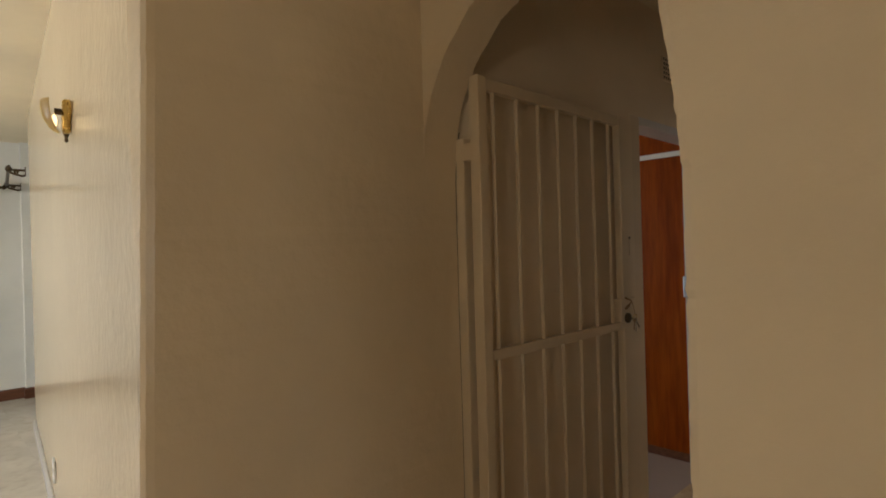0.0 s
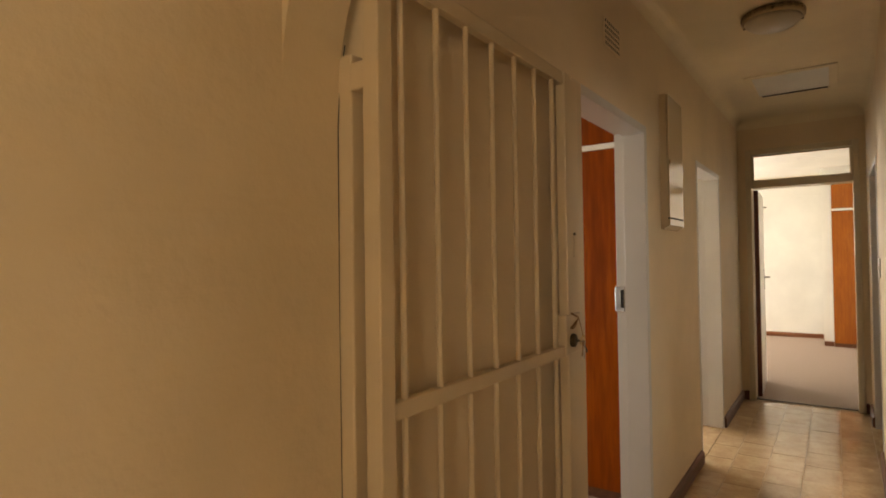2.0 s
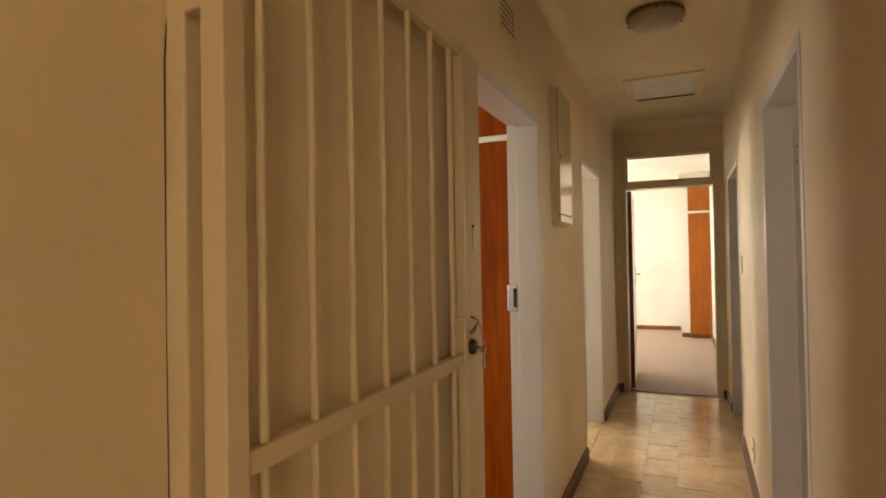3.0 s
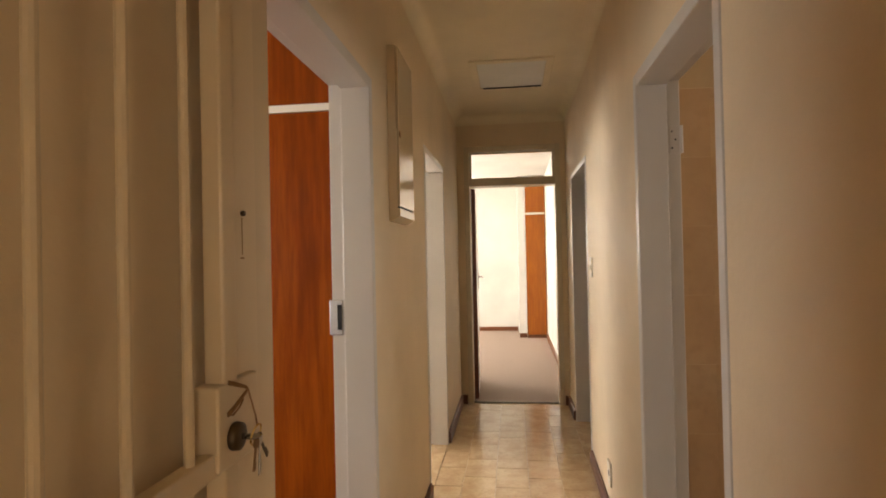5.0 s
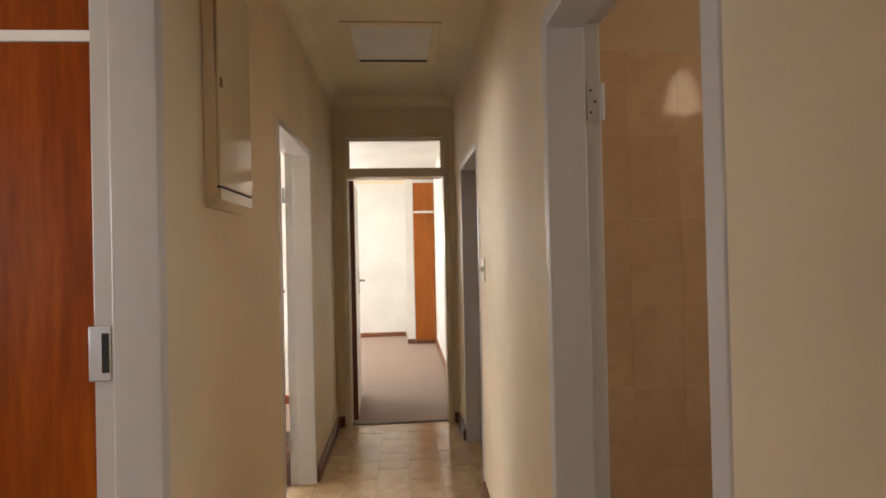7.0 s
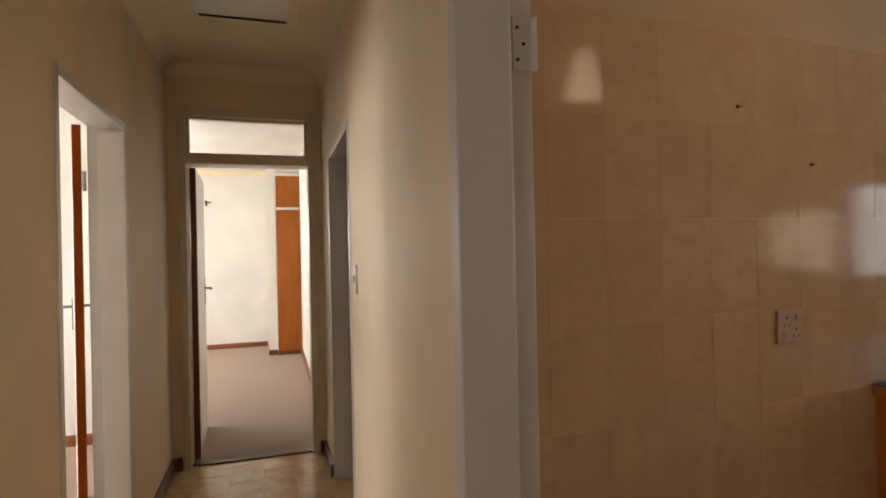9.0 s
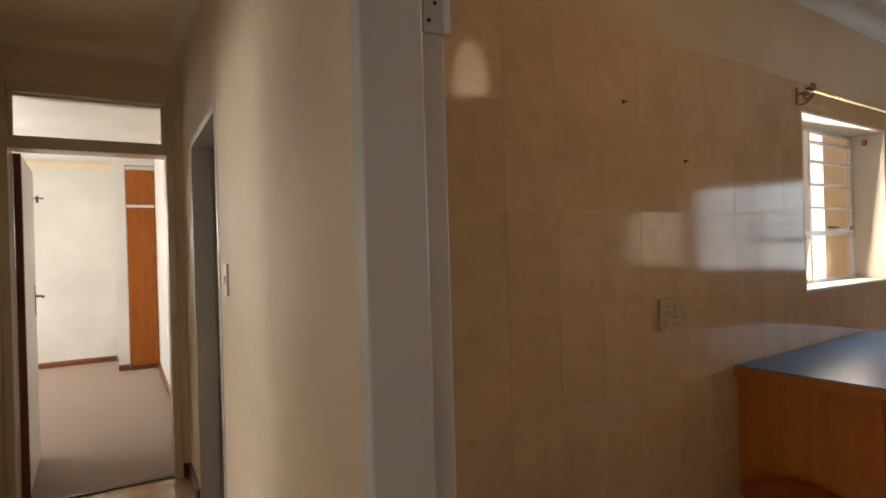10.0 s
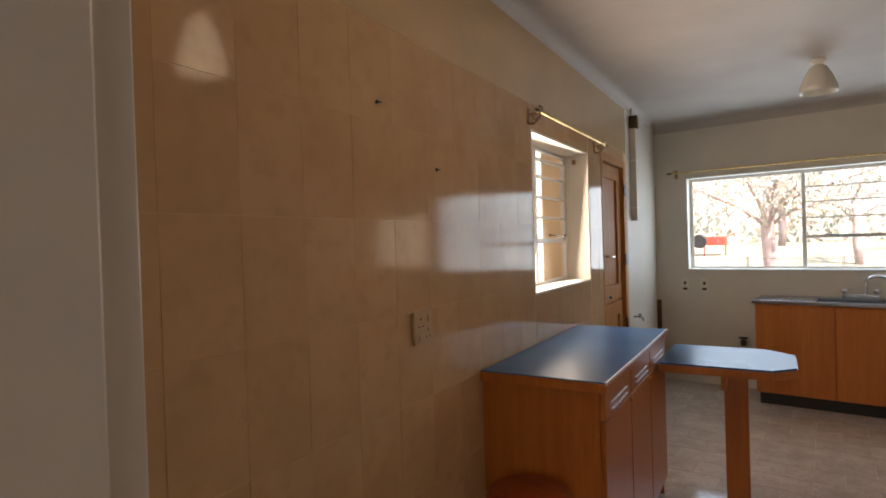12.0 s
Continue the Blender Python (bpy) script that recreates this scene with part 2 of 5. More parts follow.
# Leaf colours lifted pale: outdoor haze and glare are put into them.
m, nt, b = mat_base("leaf", 0.6)
gi = nt.nodes.new("ShaderNodeNewGeometry")
nt.links.new(ramp(nt, gi.outputs["Random Per Island"], [(0.0, (0.24, 0.30, 0.27)), (0.35, (0.40, 0.43, 0.38)), (0.7, (0.56, 0.50, 0.40)), (1.0, (0.60, 0.49, 0.47))]), b.inputs["Base Color"])
M_LEAF = m
# Bark lightened for the same haze.
M_BARK = wood("bark", (0.24, 0.19, 0.19), (0.34, 0.27, 0.27), (0.44, 0.36, 0.34), 0.9)

# ---- building helpers ----


def thing(name, loc=(0, 0, 0), rz=0.0, label="", category="", group="", kind=""):
    ob = new(name)
    ob.empty_display_size = 0.05
    ob.location, ob.rotation_euler = loc, (0, 0, radians(rz))
    return tagged(ob, label, category, group, kind)


def part(name, bm, material, parent=None, label="", smooth=False):
    me = bpy.data.meshes.new(name)
    bmesh.ops.recalc_face_normals(bm, faces=bm.faces[:])
    bm.to_mesh(me)
    bm.free()
    me.materials.append(material)
    if smooth:
        me.shade_smooth()
    ob = new(name, me)
    if parent:
        ob.parent = parent
    if label:
        ob["label"] = label
    return ob


def box(x0, x1, y0, y1, z0, z1, bevel=0.0, bm=None, segs=2):
    """A box, its edges rounded by bevel."""
    one = bmesh.new()
    bmesh.ops.create_cube(one, size=1, matrix=Matrix.LocRotScale(((x0 + x1) / 2, (y0 + y1) / 2, (z0 + z1) / 2), None, (abs(x1 - x0), abs(y1 - y0), abs(z1 - z0))))
    if bevel:
        bmesh.ops.bevel(one, geom=one.edges[:], offset=bevel, segments=segs, affect="EDGES", profile=0.5)
    return joined(bm, one)


def joined(bm, one):
    if bm is None:
        return one
    me = bpy.data.meshes.new("tmp")
    one.to_mesh(me)
    one.free()
    bm.from_mesh(me)
    bpy.data.meshes.remove(me)
    return bm


def tube(a, b, r, bm=None, n=12, r2=None):
    one = bmesh.new()
    a, b = Vector(a), Vector(b)
    d = b - a
    bmesh.ops.create_cone(one, cap_ends=True, segments=n, radius1=r, radius2=r if r2 is None else r2, depth=d.length)
    one.transform(Matrix.Translation((a + b) / 2) @ d.to_track_quat("Z", "Y").to_matrix().to_4x4())
    return joined(bm, one)


def path_tube(points, r, bm=None, n=8):
    """A bent round bar through the points."""
    one = bmesh.new()
    pts = [Vector(p) for p in points]
    rings, side = [], None
    for i, p in enumerate(pts):
        t = (pts[min(i + 1, len(pts) - 1)] - pts[max(i - 1, 0)]).normalized()
        side = (t.orthogonal() if side is None else side - t * side.dot(t)).normalized()
        up = t.cross(side)
        rings.append([one.verts.new(p + r * (math.cos(2 * math.pi * k / n) * side + math.sin(2 * math.pi * k / n) * up)) for k in range(n)])
    for q, s in zip(rings, rings[1:]):
        for k in range(n):
            one.faces.new((q[k], q[(k + 1) % n], s[(k + 1) % n], s[k]))
    one.faces.new(rings[0])
    one.faces.new(rings[-1])
    return joined(bm, one)


def lathe(profile, n=32, bm=None, at=(0, 0, 0), wall=True):
    """A turned shape from (radius, height) pairs, about the z axis."""
    one = bmesh.new()
    rings = [[one.verts.new((at[0] + r * math.cos(2 * math.pi * k / n), at[1] + r * math.sin(2 * math.pi * k / n), at[2] + z)) for k in range(n)] for r, z in profile]
    for q, s in zip(rings, rings[1:]):
        for k in range(n):
            one.faces.new((q[k], q[(k + 1) % n], s[(k + 1) % n], s[k]))
    for ring in (rings[0], rings[-1]):
        if wall:
            one.faces.new(ring)
    return joined(bm, one)


def prism(outline, axis, lo, hi, bm=None):
    """An outline in the two other axes, drawn out along axis from lo to hi."""
    one = bmesh.new()
    def at(p, v):
        return {"x": (v, p[0], p[1]), "y": (p[0], v, p[1]), "z": (p[0], p[1], v)}[axis]
    a, b = [one.verts.new(at(p, lo)) for p in outline], [one.verts.new(at(p, hi)) for p in outline]
    one.faces.new(a)
    one.faces.new(b)
    for i in range(len(a)):
        j = (i + 1) % len(a)
        one.faces.new((a[i], a[j], b[j], b[i]))
    return joined(bm, one)


def holed_wall(axis, at0, at1, lo, hi, z1, holes, z0=0.0):
    """A wall across axis from at0 to at1, running from lo to hi, with holes (lo, hi, bottom, top), as one closed mesh."""
    us = sorted({lo, hi, *[h[0] for h in holes], *[h[1] for h in holes]})
    ws = sorted({z0, z1, *[h[2] for h in holes if z0 < h[2] < z1], *[h[3] for h in holes if z0 < h[3] < z1]})
    bm, made = bmesh.new(), {}

    def vert(u, w, at):
        if (u, w, at) not in made:
            made[u, w, at] = bm.verts.new((at, u, w) if axis == "x" else (u, at, w))
        return made[u, w, at]

    def solid(i, k):
        if not (0 <= i < len(us) - 1 and 0 <= k < len(ws) - 1):
            return False
        u, w = (us[i] + us[i + 1]) / 2, (ws[k] + ws[k + 1]) / 2
        return not any(h[0] < u < h[1] and h[2] < w < h[3] for h in holes)

    for i in range(len(us) - 1):
        for k in range(len(ws) - 1):
            if not solid(i, k):
                continue
            a, b, c, d = us[i], us[i + 1], ws[k], ws[k + 1]
            for at in (at0, at1):
                bm.faces.new([vert(*p, at) for p in ((a, c), (b, c), (b, d), (a, d))])
            for near, p, q in (((i - 1, k), (a, c), (a, d)), ((i + 1, k), (b, c), (b, d)), ((i, k - 1), (a, c), (b, c)), ((i, k + 1), (a, d), (b, d))):
                if not solid(*near):
                    bm.faces.new([vert(*p, at0), vert(*q, at0), vert(*q, at1), vert(*p, at1)])
    return bm


def structure(name, bm, material, label, category="wall", loc=None, rz=0.0):
    ob = part(name, bm, material)
    if loc:
        ob.location = loc
        ob.rotation_euler = (0, 0, radians(rz))
    return tagged(ob, label, category, kind="structure")

# ---- large structure ----
CEIL, KCEIL = 2.69, 2.52
LSKEW, LORG = -5.5, (-0.53, 1.343, 0)     # the living room wall with the sconce

# floors
structure("floor", box(-3.3, 0.65, 1.66, 12.7, -0.12, -0.0025), M_GROUTF, "pale grout bed under the passage floor tiles", "floor")
M_LFLOOR = tile_mat("pale_living_floor", (0.56, 0.51, 0.43), (0.70, 0.65, 0.56), 0.16, 0.0, (0.50, 0.44, 0.36), 3)
structure("floor_living", box(-7.0, 3.7, -2.6, 1.66, -0.12, 0.0), M_LFLOOR, "pale beige tiled living room floor", "floor")
structure("floor_living_niche", box(-7.0, -3.3, 1.66, 2.6, -0.12, 0.0), M_LFLOOR, "pale beige floor beyond the wall end", "floor")
structure("floor_kitchen", box(0.65, 6.6, 1.66, 5.9, -0.12, -0.0025), M_GROUTF, "pale grout bed under the kitchen floor tiles", "floor")
structure("floor_bathroom", box(0.65, 2.6, 5.9, 7.7, -0.12, -0.002), M_KFLOOR, "beige floor of the dim side room", "floor")
structure("carpet_bedroom", box(-3.2, 0.56, 7.66, 12.6, -0.012, 0.004), M_CARPET, "pinkish brown short-pile carpet in the far bedroom", "carpet")
structure("carpet_side_room", box(-3.2, -0.60, 5.35, 8.42, -0.011, 0.003), M_CARPET, "pinkish brown short-pile carpet in the side bedroom", "carpet")
structure("carpet_near_room", box(-3.2, -0.60, 1.7, 5.3, -0.011, 0.003), M_CARPET, "pinkish brown carpet in the near bedroom", "carpet")

# passage walls
D1 = (3.41, 4.375)
LD = (5.585, 6.50)
KD = (3.675, 4.54)
RD = (6.19, 7.13)
DTOP = 2.045
structure("wall_passage_left", holed_wall("x", -0.65, -0.50, 2.325, 7.6, CEIL, [(*D1, -0.1, DTOP), (*LD, -0.1, DTOP)], -0.1), M_WALL, "cream painted passage wall with two doorways")


def bowed(ob):
    """The right-hand passage wall is not true: it bows in by 37 mm towards the kitchen doorway."""
    for o in (ob, *ob.children_recursive):
        if o.type == "MESH":
            for v in o.data.vertices:
                v.co.x -= 0.037 * min(1.0, max(0.0, (6.1 - v.co.y) / 1.5))
    return ob


bowed(structure("wall_passage_right", holed_wall("x", 0.50, 0.65, 2.33, 7.6, CEIL, [(*KD, -0.1, DTOP), (*RD, -0.1, DTOP), (4.6, 5.1, 3, 3), (5.6, 6.1, 3, 3)], -0.1), M_WALL, "cream painted passage wall beside the kitchen doorway"))
structure("wall_passage_end", holed_wall("y", 7.6, 7.75, -0.65, 0.65, CEIL, [(-0.432, 0.452, -0.1, 2.40)], -0.1), M_WALL, "cream painted end wall round the bedroom door")


def worn_wall(outline, corners, wear, levels=90, seed=3, lean=lambda z: (0.0, 0.0)):
    """A wall drawn up from a plan outline; the named corners of the outline are uneven and out of plumb, as trowelled plaster is."""
    bm, r = bmesh.new(), random.Random(seed)
    rings = []
    for k in range(levels + 1):
        z = -0.1 + (CEIL + 0.1) * k / levels
        wob = 0.15 * noise.noise((seed, 0, z * 7)) + 0.4 * noise.noise((seed, 3, z * 37)) + 0.6 * noise.noise((seed, 5, z * 80))
        lx, ly = lean(z)
        rings.append([bm.verts.new((x + (wear * wob + lx if i in corners else 0), y + (wear * 0.6 * wob + ly if i in corners else 0), z)) for i, (x, y) in enumerate(outline)])
    for q, s in zip(rings, rings[1:]):
        for i in range(len(q)):
            j = (i + 1) % len(q)
            bm.faces.new((q[i], q[j], s[j], s[i]))
    bm.faces.new(rings[0])
    bm.faces.new(rings[-1])
    return bm


structure("wall_hall_left", worn_wall([(-0.545, 1.347), (-0.534, 1.355), (-0.53, 1.371), (-0.53, 2.285), (-0.68, 2.285), (-0.68, 1.52), (-5.26, 1.95), (-5.26, 1.80), (-0.60, 1.352)], (0, 1, 2), 0.004, lean=lambda z: (0.0, 0.016 * max(-1.0, min(1.0, (z - 1.35) / 0.6)))), M_PLASTER, "rough cream plastered corner wall carrying a brass sconce")
structure("wall_hall_right", worn_wall([(0.473, 1.642), (0.52, 1.642), (3.6, 1.642), (3.6, 1.79), (0.62, 1.79), (0.62, 2.33), (0.463, 2.33), (0.461, 1.69), (0.458, 1.656), (0.462, 1.646)], (0, 8, 9), 0.004, 260, 8, lambda z: (-0.034 * max(0.0, min(1.0, (z - 1.5) / 0.3)) ** 1.4, 0.0)), M_PIER, "rough cream plastered pier before the arch")

# arch: a half-round opening between the two hall walls
ax, ar, az = -0.035, 0.495, 1.72
outline = [(-0.53, CEIL), (-0.53, az)]
for k in range(1, 40):
    a = math.pi * (1 - k / 40)
    outline.append((ax + ar * math.cos(a), az + ar * math.sin(a) * (1 + 0.012 * math.sin(k * 1.7))))
outline += [(0.46, az), (0.46, CEIL)]
structure("wall_arch", prism(outline, "y", 2.15, 2.288), M_PLASTER, "cream plastered round arch over the passage")

# living room shell
structure("wall_living_west", box(-6.75, -6.6, -2.6, 2.6, -0.1, CEIL), M_WHITE, "off-white far living room wall")
structure("wall_living_pilaster", box(-6.6, -6.53, 1.90, 2.5, -0.1, CEIL), M_WHITE, "off-white shallow pilaster in the living room")
structure("wall_living_niche", box(-6.75, -3.3, 2.5, 2.65, -0.1, CEIL), M_WHITE, "off-white wall closing the living room niche")
structure("wall_living_south", holed_wall("y", -2.6, -2.45, -6.75, 3.7, CEIL, [(-4.8, -2.2, 0.75, 2.25), (1.55, 2.45, 1.0, 2.0)], -0.1), M_WHITE, "off-white living room wall with a wide window")
# Unseen wall, added to shade the pier and passage from the living room's daylight.
structure("wall_hall_partition", box(-1.10, -0.98, -2.45, 0.25, -0.1, CEIL), M_WALL, "unseen cream wall added to keep living room daylight off the pier")
structure("wall_hall_east", holed_wall("x", 3.55, 3.7, -2.45, 1.79, CEIL, [(0.1, 1.5, 0.9, 2.1)], -0.1), M_WALL, "unseen cream hall wall with a window added for light")

# bedrooms
structure("wall_bedroom_right", box(0.55, 0.70, 7.75, 12.7, -0.1, CEIL), M_WHITE, "off-white bedroom wall beside the door")
structure("wall_bedroom_far", holed_wall("y", 12.55, 12.7, -3.3, 0.55, CEIL, [(-2.0, -0.87, 1.26, 2.1)], -0.1), M_WHITE, "off-white far bedroom wall with a window")
structure("wall_bedroom_left", holed_wall("x", -3.3, -3.15, 1.7, 12.55, CEIL, [(2.05, 4.4, 1.0, 2.1), (6.25, 8.25, 0.95, 2.15), (9.7, 11.5, 0.9, 2.2)], -0.1), M_WHITE, "unseen off-white outer wall with three windows added for light")
structure("wall_bedroom_entry", box(-0.65, -0.52, 7.75, 8.4, -0.1, CEIL), M_WHITE, "off-white short wall behind the open bedroom door")
structure("wall_between_bedrooms", box(-3.15, -0.52, 8.4, 8.53, -0.1, CEIL), M_WHITE, "off-white wall between the two bedrooms")
structure("wall_between_rooms", box(-3.15, -0.65, 5.24, 5.35, -0.1, CEIL), M_WHITE, "off-white wall behind the mahogany wardrobe")
structure("wall_near_room_south", box(-3.15, -0.68, 1.72, 1.86, -0.1, CEIL), M_WHITE, "off-white wall of the near bedroom")
structure("wall_bathroom_north", box(0.65, 2.6, 7.6, 7.7, -0.1, CEIL), M_WALL, "cream wall of the dim side room")
structure("wall_bathroom_east", box(2.5, 2.6, 5.3, 7.6, -0.1, CEIL), M_WALL, "cream wall of the dim side room")

# kitchen shell: two of its walls are out of square
KW, KDR = (0.615, 1.59, 1.15, 1.975), (1.90, 2.61, -0.1, 2.03)
structure("wall_kitchen_north", holed_wall("y", -0.0002, 0.20, -1.62, 4.0, CEIL, [KW, KDR], -0.1), M_GROUT, "sand-coloured kitchen wall behind glazed tiles", "wall", KORG, SKEW)
structure("wall_kitchen_north_upper", holed_wall("y", -0.0016, 0.008, -1.62, 2.66, CEIL, [], 2.102), M_KPAINT, "cream painted band above the kitchen tiles", "wall", KORG, SKEW)
structure("wall_kitchen_corner", holed_wall("y", -0.0016, 0.008, 2.66, 4.0, CEIL, [], -0.1), M_KWALL, "off-white painted wall strip past the back door", "wall", KORG, SKEW)
structure("wall_kitchen_east", holed_wall("x", 0.0, 0.2, -3.9, 0.6, CEIL, [BW, (-3.25, -2.50, 1.12, 1.76)], -0.1), M_KWALL, "off-white kitchen end wall with a wide window", "wall", BORG, BSKEW)
structure("wall_kitchen_south", box(0.65, 6.3, 1.79, 1.9, -0.1, CEIL), M_KWALL, "off-white kitchen wall opposite the tiles")

# ceilings
structure("ceiling", box(-0.7, 0.7, 2.15, 7.76, CEIL, CEIL + 0.1), M_CEIL, "cream-white passage ceiling board", "ceiling")
structure("ceiling_hall", box(-6.9, 3.7, -2.6, 2.15, CEIL, CEIL + 0.1), M_CEIL, "white hall and living room ceiling", "ceiling")
structure("ceiling_niche", box(-6.9, -0.7, 2.15, 2.7, CEIL + 0.002, CEIL + 0.1), M_CEIL, "white ceiling over the niche", "ceiling")
structure("ceiling_rooms", box(-3.3, -0.7, 2.7, 7.76, CEIL, CEIL + 0.1), M_CEIL, "white ceiling of the side bedrooms", "ceiling")
structure("ceiling_bedroom", box(-3.3, 0.72, 7.76, 12.7, CEIL, CEIL + 0.1), M_WHITE, "white bedroom ceiling", "ceiling")
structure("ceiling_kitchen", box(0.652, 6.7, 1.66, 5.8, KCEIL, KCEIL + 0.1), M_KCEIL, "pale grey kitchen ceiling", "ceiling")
structure("ceiling_bathroom", box(0.7, 2.6, 5.8, 7.76, CEIL, CEIL + 0.1), M_CEIL, "white ceiling of the side room", "ceiling")


def cove(side):
    """A hollow quarter-round in section, drawn towards side."""
    r = 0.085
    return [(0, 0)] + [(r * (1 - math.sin(math.pi / 2 * k / 8)) * side, -r * (1 - math.cos(math.pi / 2 * k / 8))) for k in range(9)]


def cornice(name, axis, lo, hi, at, side, z, label, mat=M_CEIL, loc=None, rz=0.0):
    bm = prism([(at + p[0], z + p[1]) for p in cove(side)], axis, lo, hi)
    ob = structure(name, bm, mat, label, "cornice", loc, rz)
    return ob


cornice("cornice_left", "y", 2.33, 7.6, -0.5, 1, CEIL, "cream coved plaster cornice")
bowed(cornice("cornice_right", "y", 2.33, 4.6, 0.5, -1, CEIL, "cream coved plaster cornice"))
bowed(cornice("cornice_right", "y", 4.6, 6.1, 0.5, -1, CEIL, "cream coved plaster cornice"))
cornice("cornice_right", "y", 6.1, 7.6, 0.5, -1, CEIL, "cream coved plaster cornice")
cornice("cornice_end", "x", -0.5, 0.5, 7.6, -1, CEIL, "cream coved plaster cornice over the bedroom door")
cornice("cornice_bedroom", "x", -3.1, 0.5, 12.55, -1, CEIL, "white coved plaster cornice in the bedroom")
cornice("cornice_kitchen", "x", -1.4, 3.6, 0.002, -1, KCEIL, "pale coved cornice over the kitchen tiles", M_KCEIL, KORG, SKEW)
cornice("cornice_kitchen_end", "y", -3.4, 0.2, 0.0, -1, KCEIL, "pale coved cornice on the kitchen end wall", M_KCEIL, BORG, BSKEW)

# ---- skirtings ----


def skirting(name, axis, lo, hi, at, side, mat=M_SKIRT, h=0.085, label="dark brown varnished skirting board", d=0.02, loc=None, rz=0.0):
    pts = [(at, 0.0), (at + side * d, 0.0), (at + side * d, h - 0.015), (at + side * d * 0.4, h), (at, h)]
    return structure(name, prism(pts, axis, lo, hi), mat, label, "skirting", loc, rz)


skirting("baseboard", "y", 4.378, 5.58, -0.5, 1)
skirting("baseboard", "y", 6.505, 7.6, -0.5, 1)
bowed(skirting("baseboard", "y", 4.545, 6.185, 0.5, -1))
skirting("baseboard", "y", 7.135, 7.6, 0.5, -1)
bowed(skirting("baseboard", "y", 2.33, 3.67, 0.5, -1))
skirting("baseboard", "x", -0.48, -0.44, 7.6, -1)
skirting("baseboard", "x", 0.457, 0.48, 7.6, -1)
skirting("baseboard", "x", -3.1, 0.08, 12.55, -1, M_SKIRTR, 0.075, "red-brown bedroom skirting board")
skirting("baseboard", "y", 7.8, 11.6, 0.55, -1, M_SKIRTR, 0.075, "red-brown bedroom skirting board")
skirting("baseboard", "x", -3.1, -0.66, 8.4, -1, M_SKIRTR, 0.085, "red-brown skirting board in the side bedroom")
skirting("baseboard", "y", -2.4, 1.90, -6.6, 1, M_SKIRT, 0.11, "dark brown living room skirting board")
skirting("baseboard", "y", 1.88, 2.5, -6.53, 1, M_SKIRT, 0.11, "dark brown skirting board on the pilaster")
skirting("baseboard", "x", -4.7, -0.02, 0.0, -1, M_FRAME, 0.07, "pale painted skirting board in the living room", 0.02, LORG, LSKEW)

# ---- doors ----


def pressed_frame(name, axis_sign, y0, y1, label, face=0.04, depth=0.15, rebate=0.045, wall_x=0.5, top=DTOP, near=None):
    """A pressed steel door frame in a passage wall: jambs and head, each with a rebate on the room's side."""
    t = thing(name, (0, 0, 0), 0, label, "door frame", kind="structure")
    s, nf = axis_sign, near or face
    a, b, c = s * (wall_x - 0.004), s * (wall_x + depth - rebate), s * (wall_x + depth + 0.004)
    for nm, lo, hi, lo2, hi2 in (("near_jamb", y0, y0 + nf, y0, y0 + nf - 0.018), ("far_jamb", y1 - face, y1, y1 - face + 0.018, y1)):
        bm = box(min(a, b), max(a, b), lo, hi, 0, top, 0.004)
        bm = box(min(b, c), max(b, c), lo2, hi2, 0, top, 0.003, bm)
        part(nm, bm, M_FRAME, t)
    bm = box(min(a, b), max(a, b), y0 + nf, y1 - face, top - face, top, 0.003)
    bm = box(min(b, c), max(b, c), y0 + nf - 0.018, y1 - face + 0.018, top - face + 0.018, top, 0.003, bm)
    part("head", bm, M_FRAME, t)
    return t


f1 = pressed_frame("door_1", -1, *D1, "grey-white steel door frame with a chrome strike plate", near=0.087)
# Near jamb coloured gate cream to carry the passage's warm light on it.
for jamb in f1.children:
    if jamb.name.startswith("near_jamb"):
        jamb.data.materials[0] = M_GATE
        jamb["label"] = "jamb behind the gate, the passage's warm light put in as cream"
bm = box(-0.662, -0.612, 4.343, 4.353, 1.115, 1.243, 0.003)
strike = part("strike_plate", bm, M_CHROME, f1, "worn chrome strike plate")
part("latch_hole", box(-0.632, -0.615, 4.3415, 4.345, 1.135, 1.226, 0.001), M_DARK, strike)
f2 = pressed_frame("door_2", -1, *LD, "grey-white steel frame of the side bedroom")
f3 = pressed_frame("door_3", 1, *KD, "grey-white steel kitchen door frame, door taken off", 0.045)
for hz in (1.75, 0.22):
    bm = box(0.612, 0.650, KD[1] - 0.034, KD[1] - 0.029, hz, hz + 0.1, 0.001)
    bm = tube((0.655, KD[1] - 0.036, hz), (0.655, KD[1] - 0.036, hz + 0.1), 0.006, bm)
    h = part("hinge", bm, M_FRAME, f3, "painted steel hinge")
    for i in range(3):
        part("screw_hole", tube((0.622 + 0.012 * (i % 2), KD[1] - 0.0335, hz + 0.02 + 0.03 * i), (0.622 + 0.012 * (i % 2), KD[1] - 0.0355, hz + 0.02 + 0.03 * i), 0.0035, n=8), M_DARK, h)
bowed(f3)
f4 = pressed_frame("door_4", 1, *RD, "grey-white steel frame of the dim side room")
part("threshold", box(0.5, 0.65, RD[0] + 0.04, RD[1] - 0.04, -0.01, 0.003), M_FLOOR, f4)

# the closed dim side room's leaf stands open inside it
t = thing("dim_room_door", (0.66, RD[1] - 0.04, 0), 0, "white painted door standing open into a dim room", "door")
part("leaf", box(0, 0.80, -0.045, -0.005, 0.01, 1.99, 0.003), M_DOORW, t)

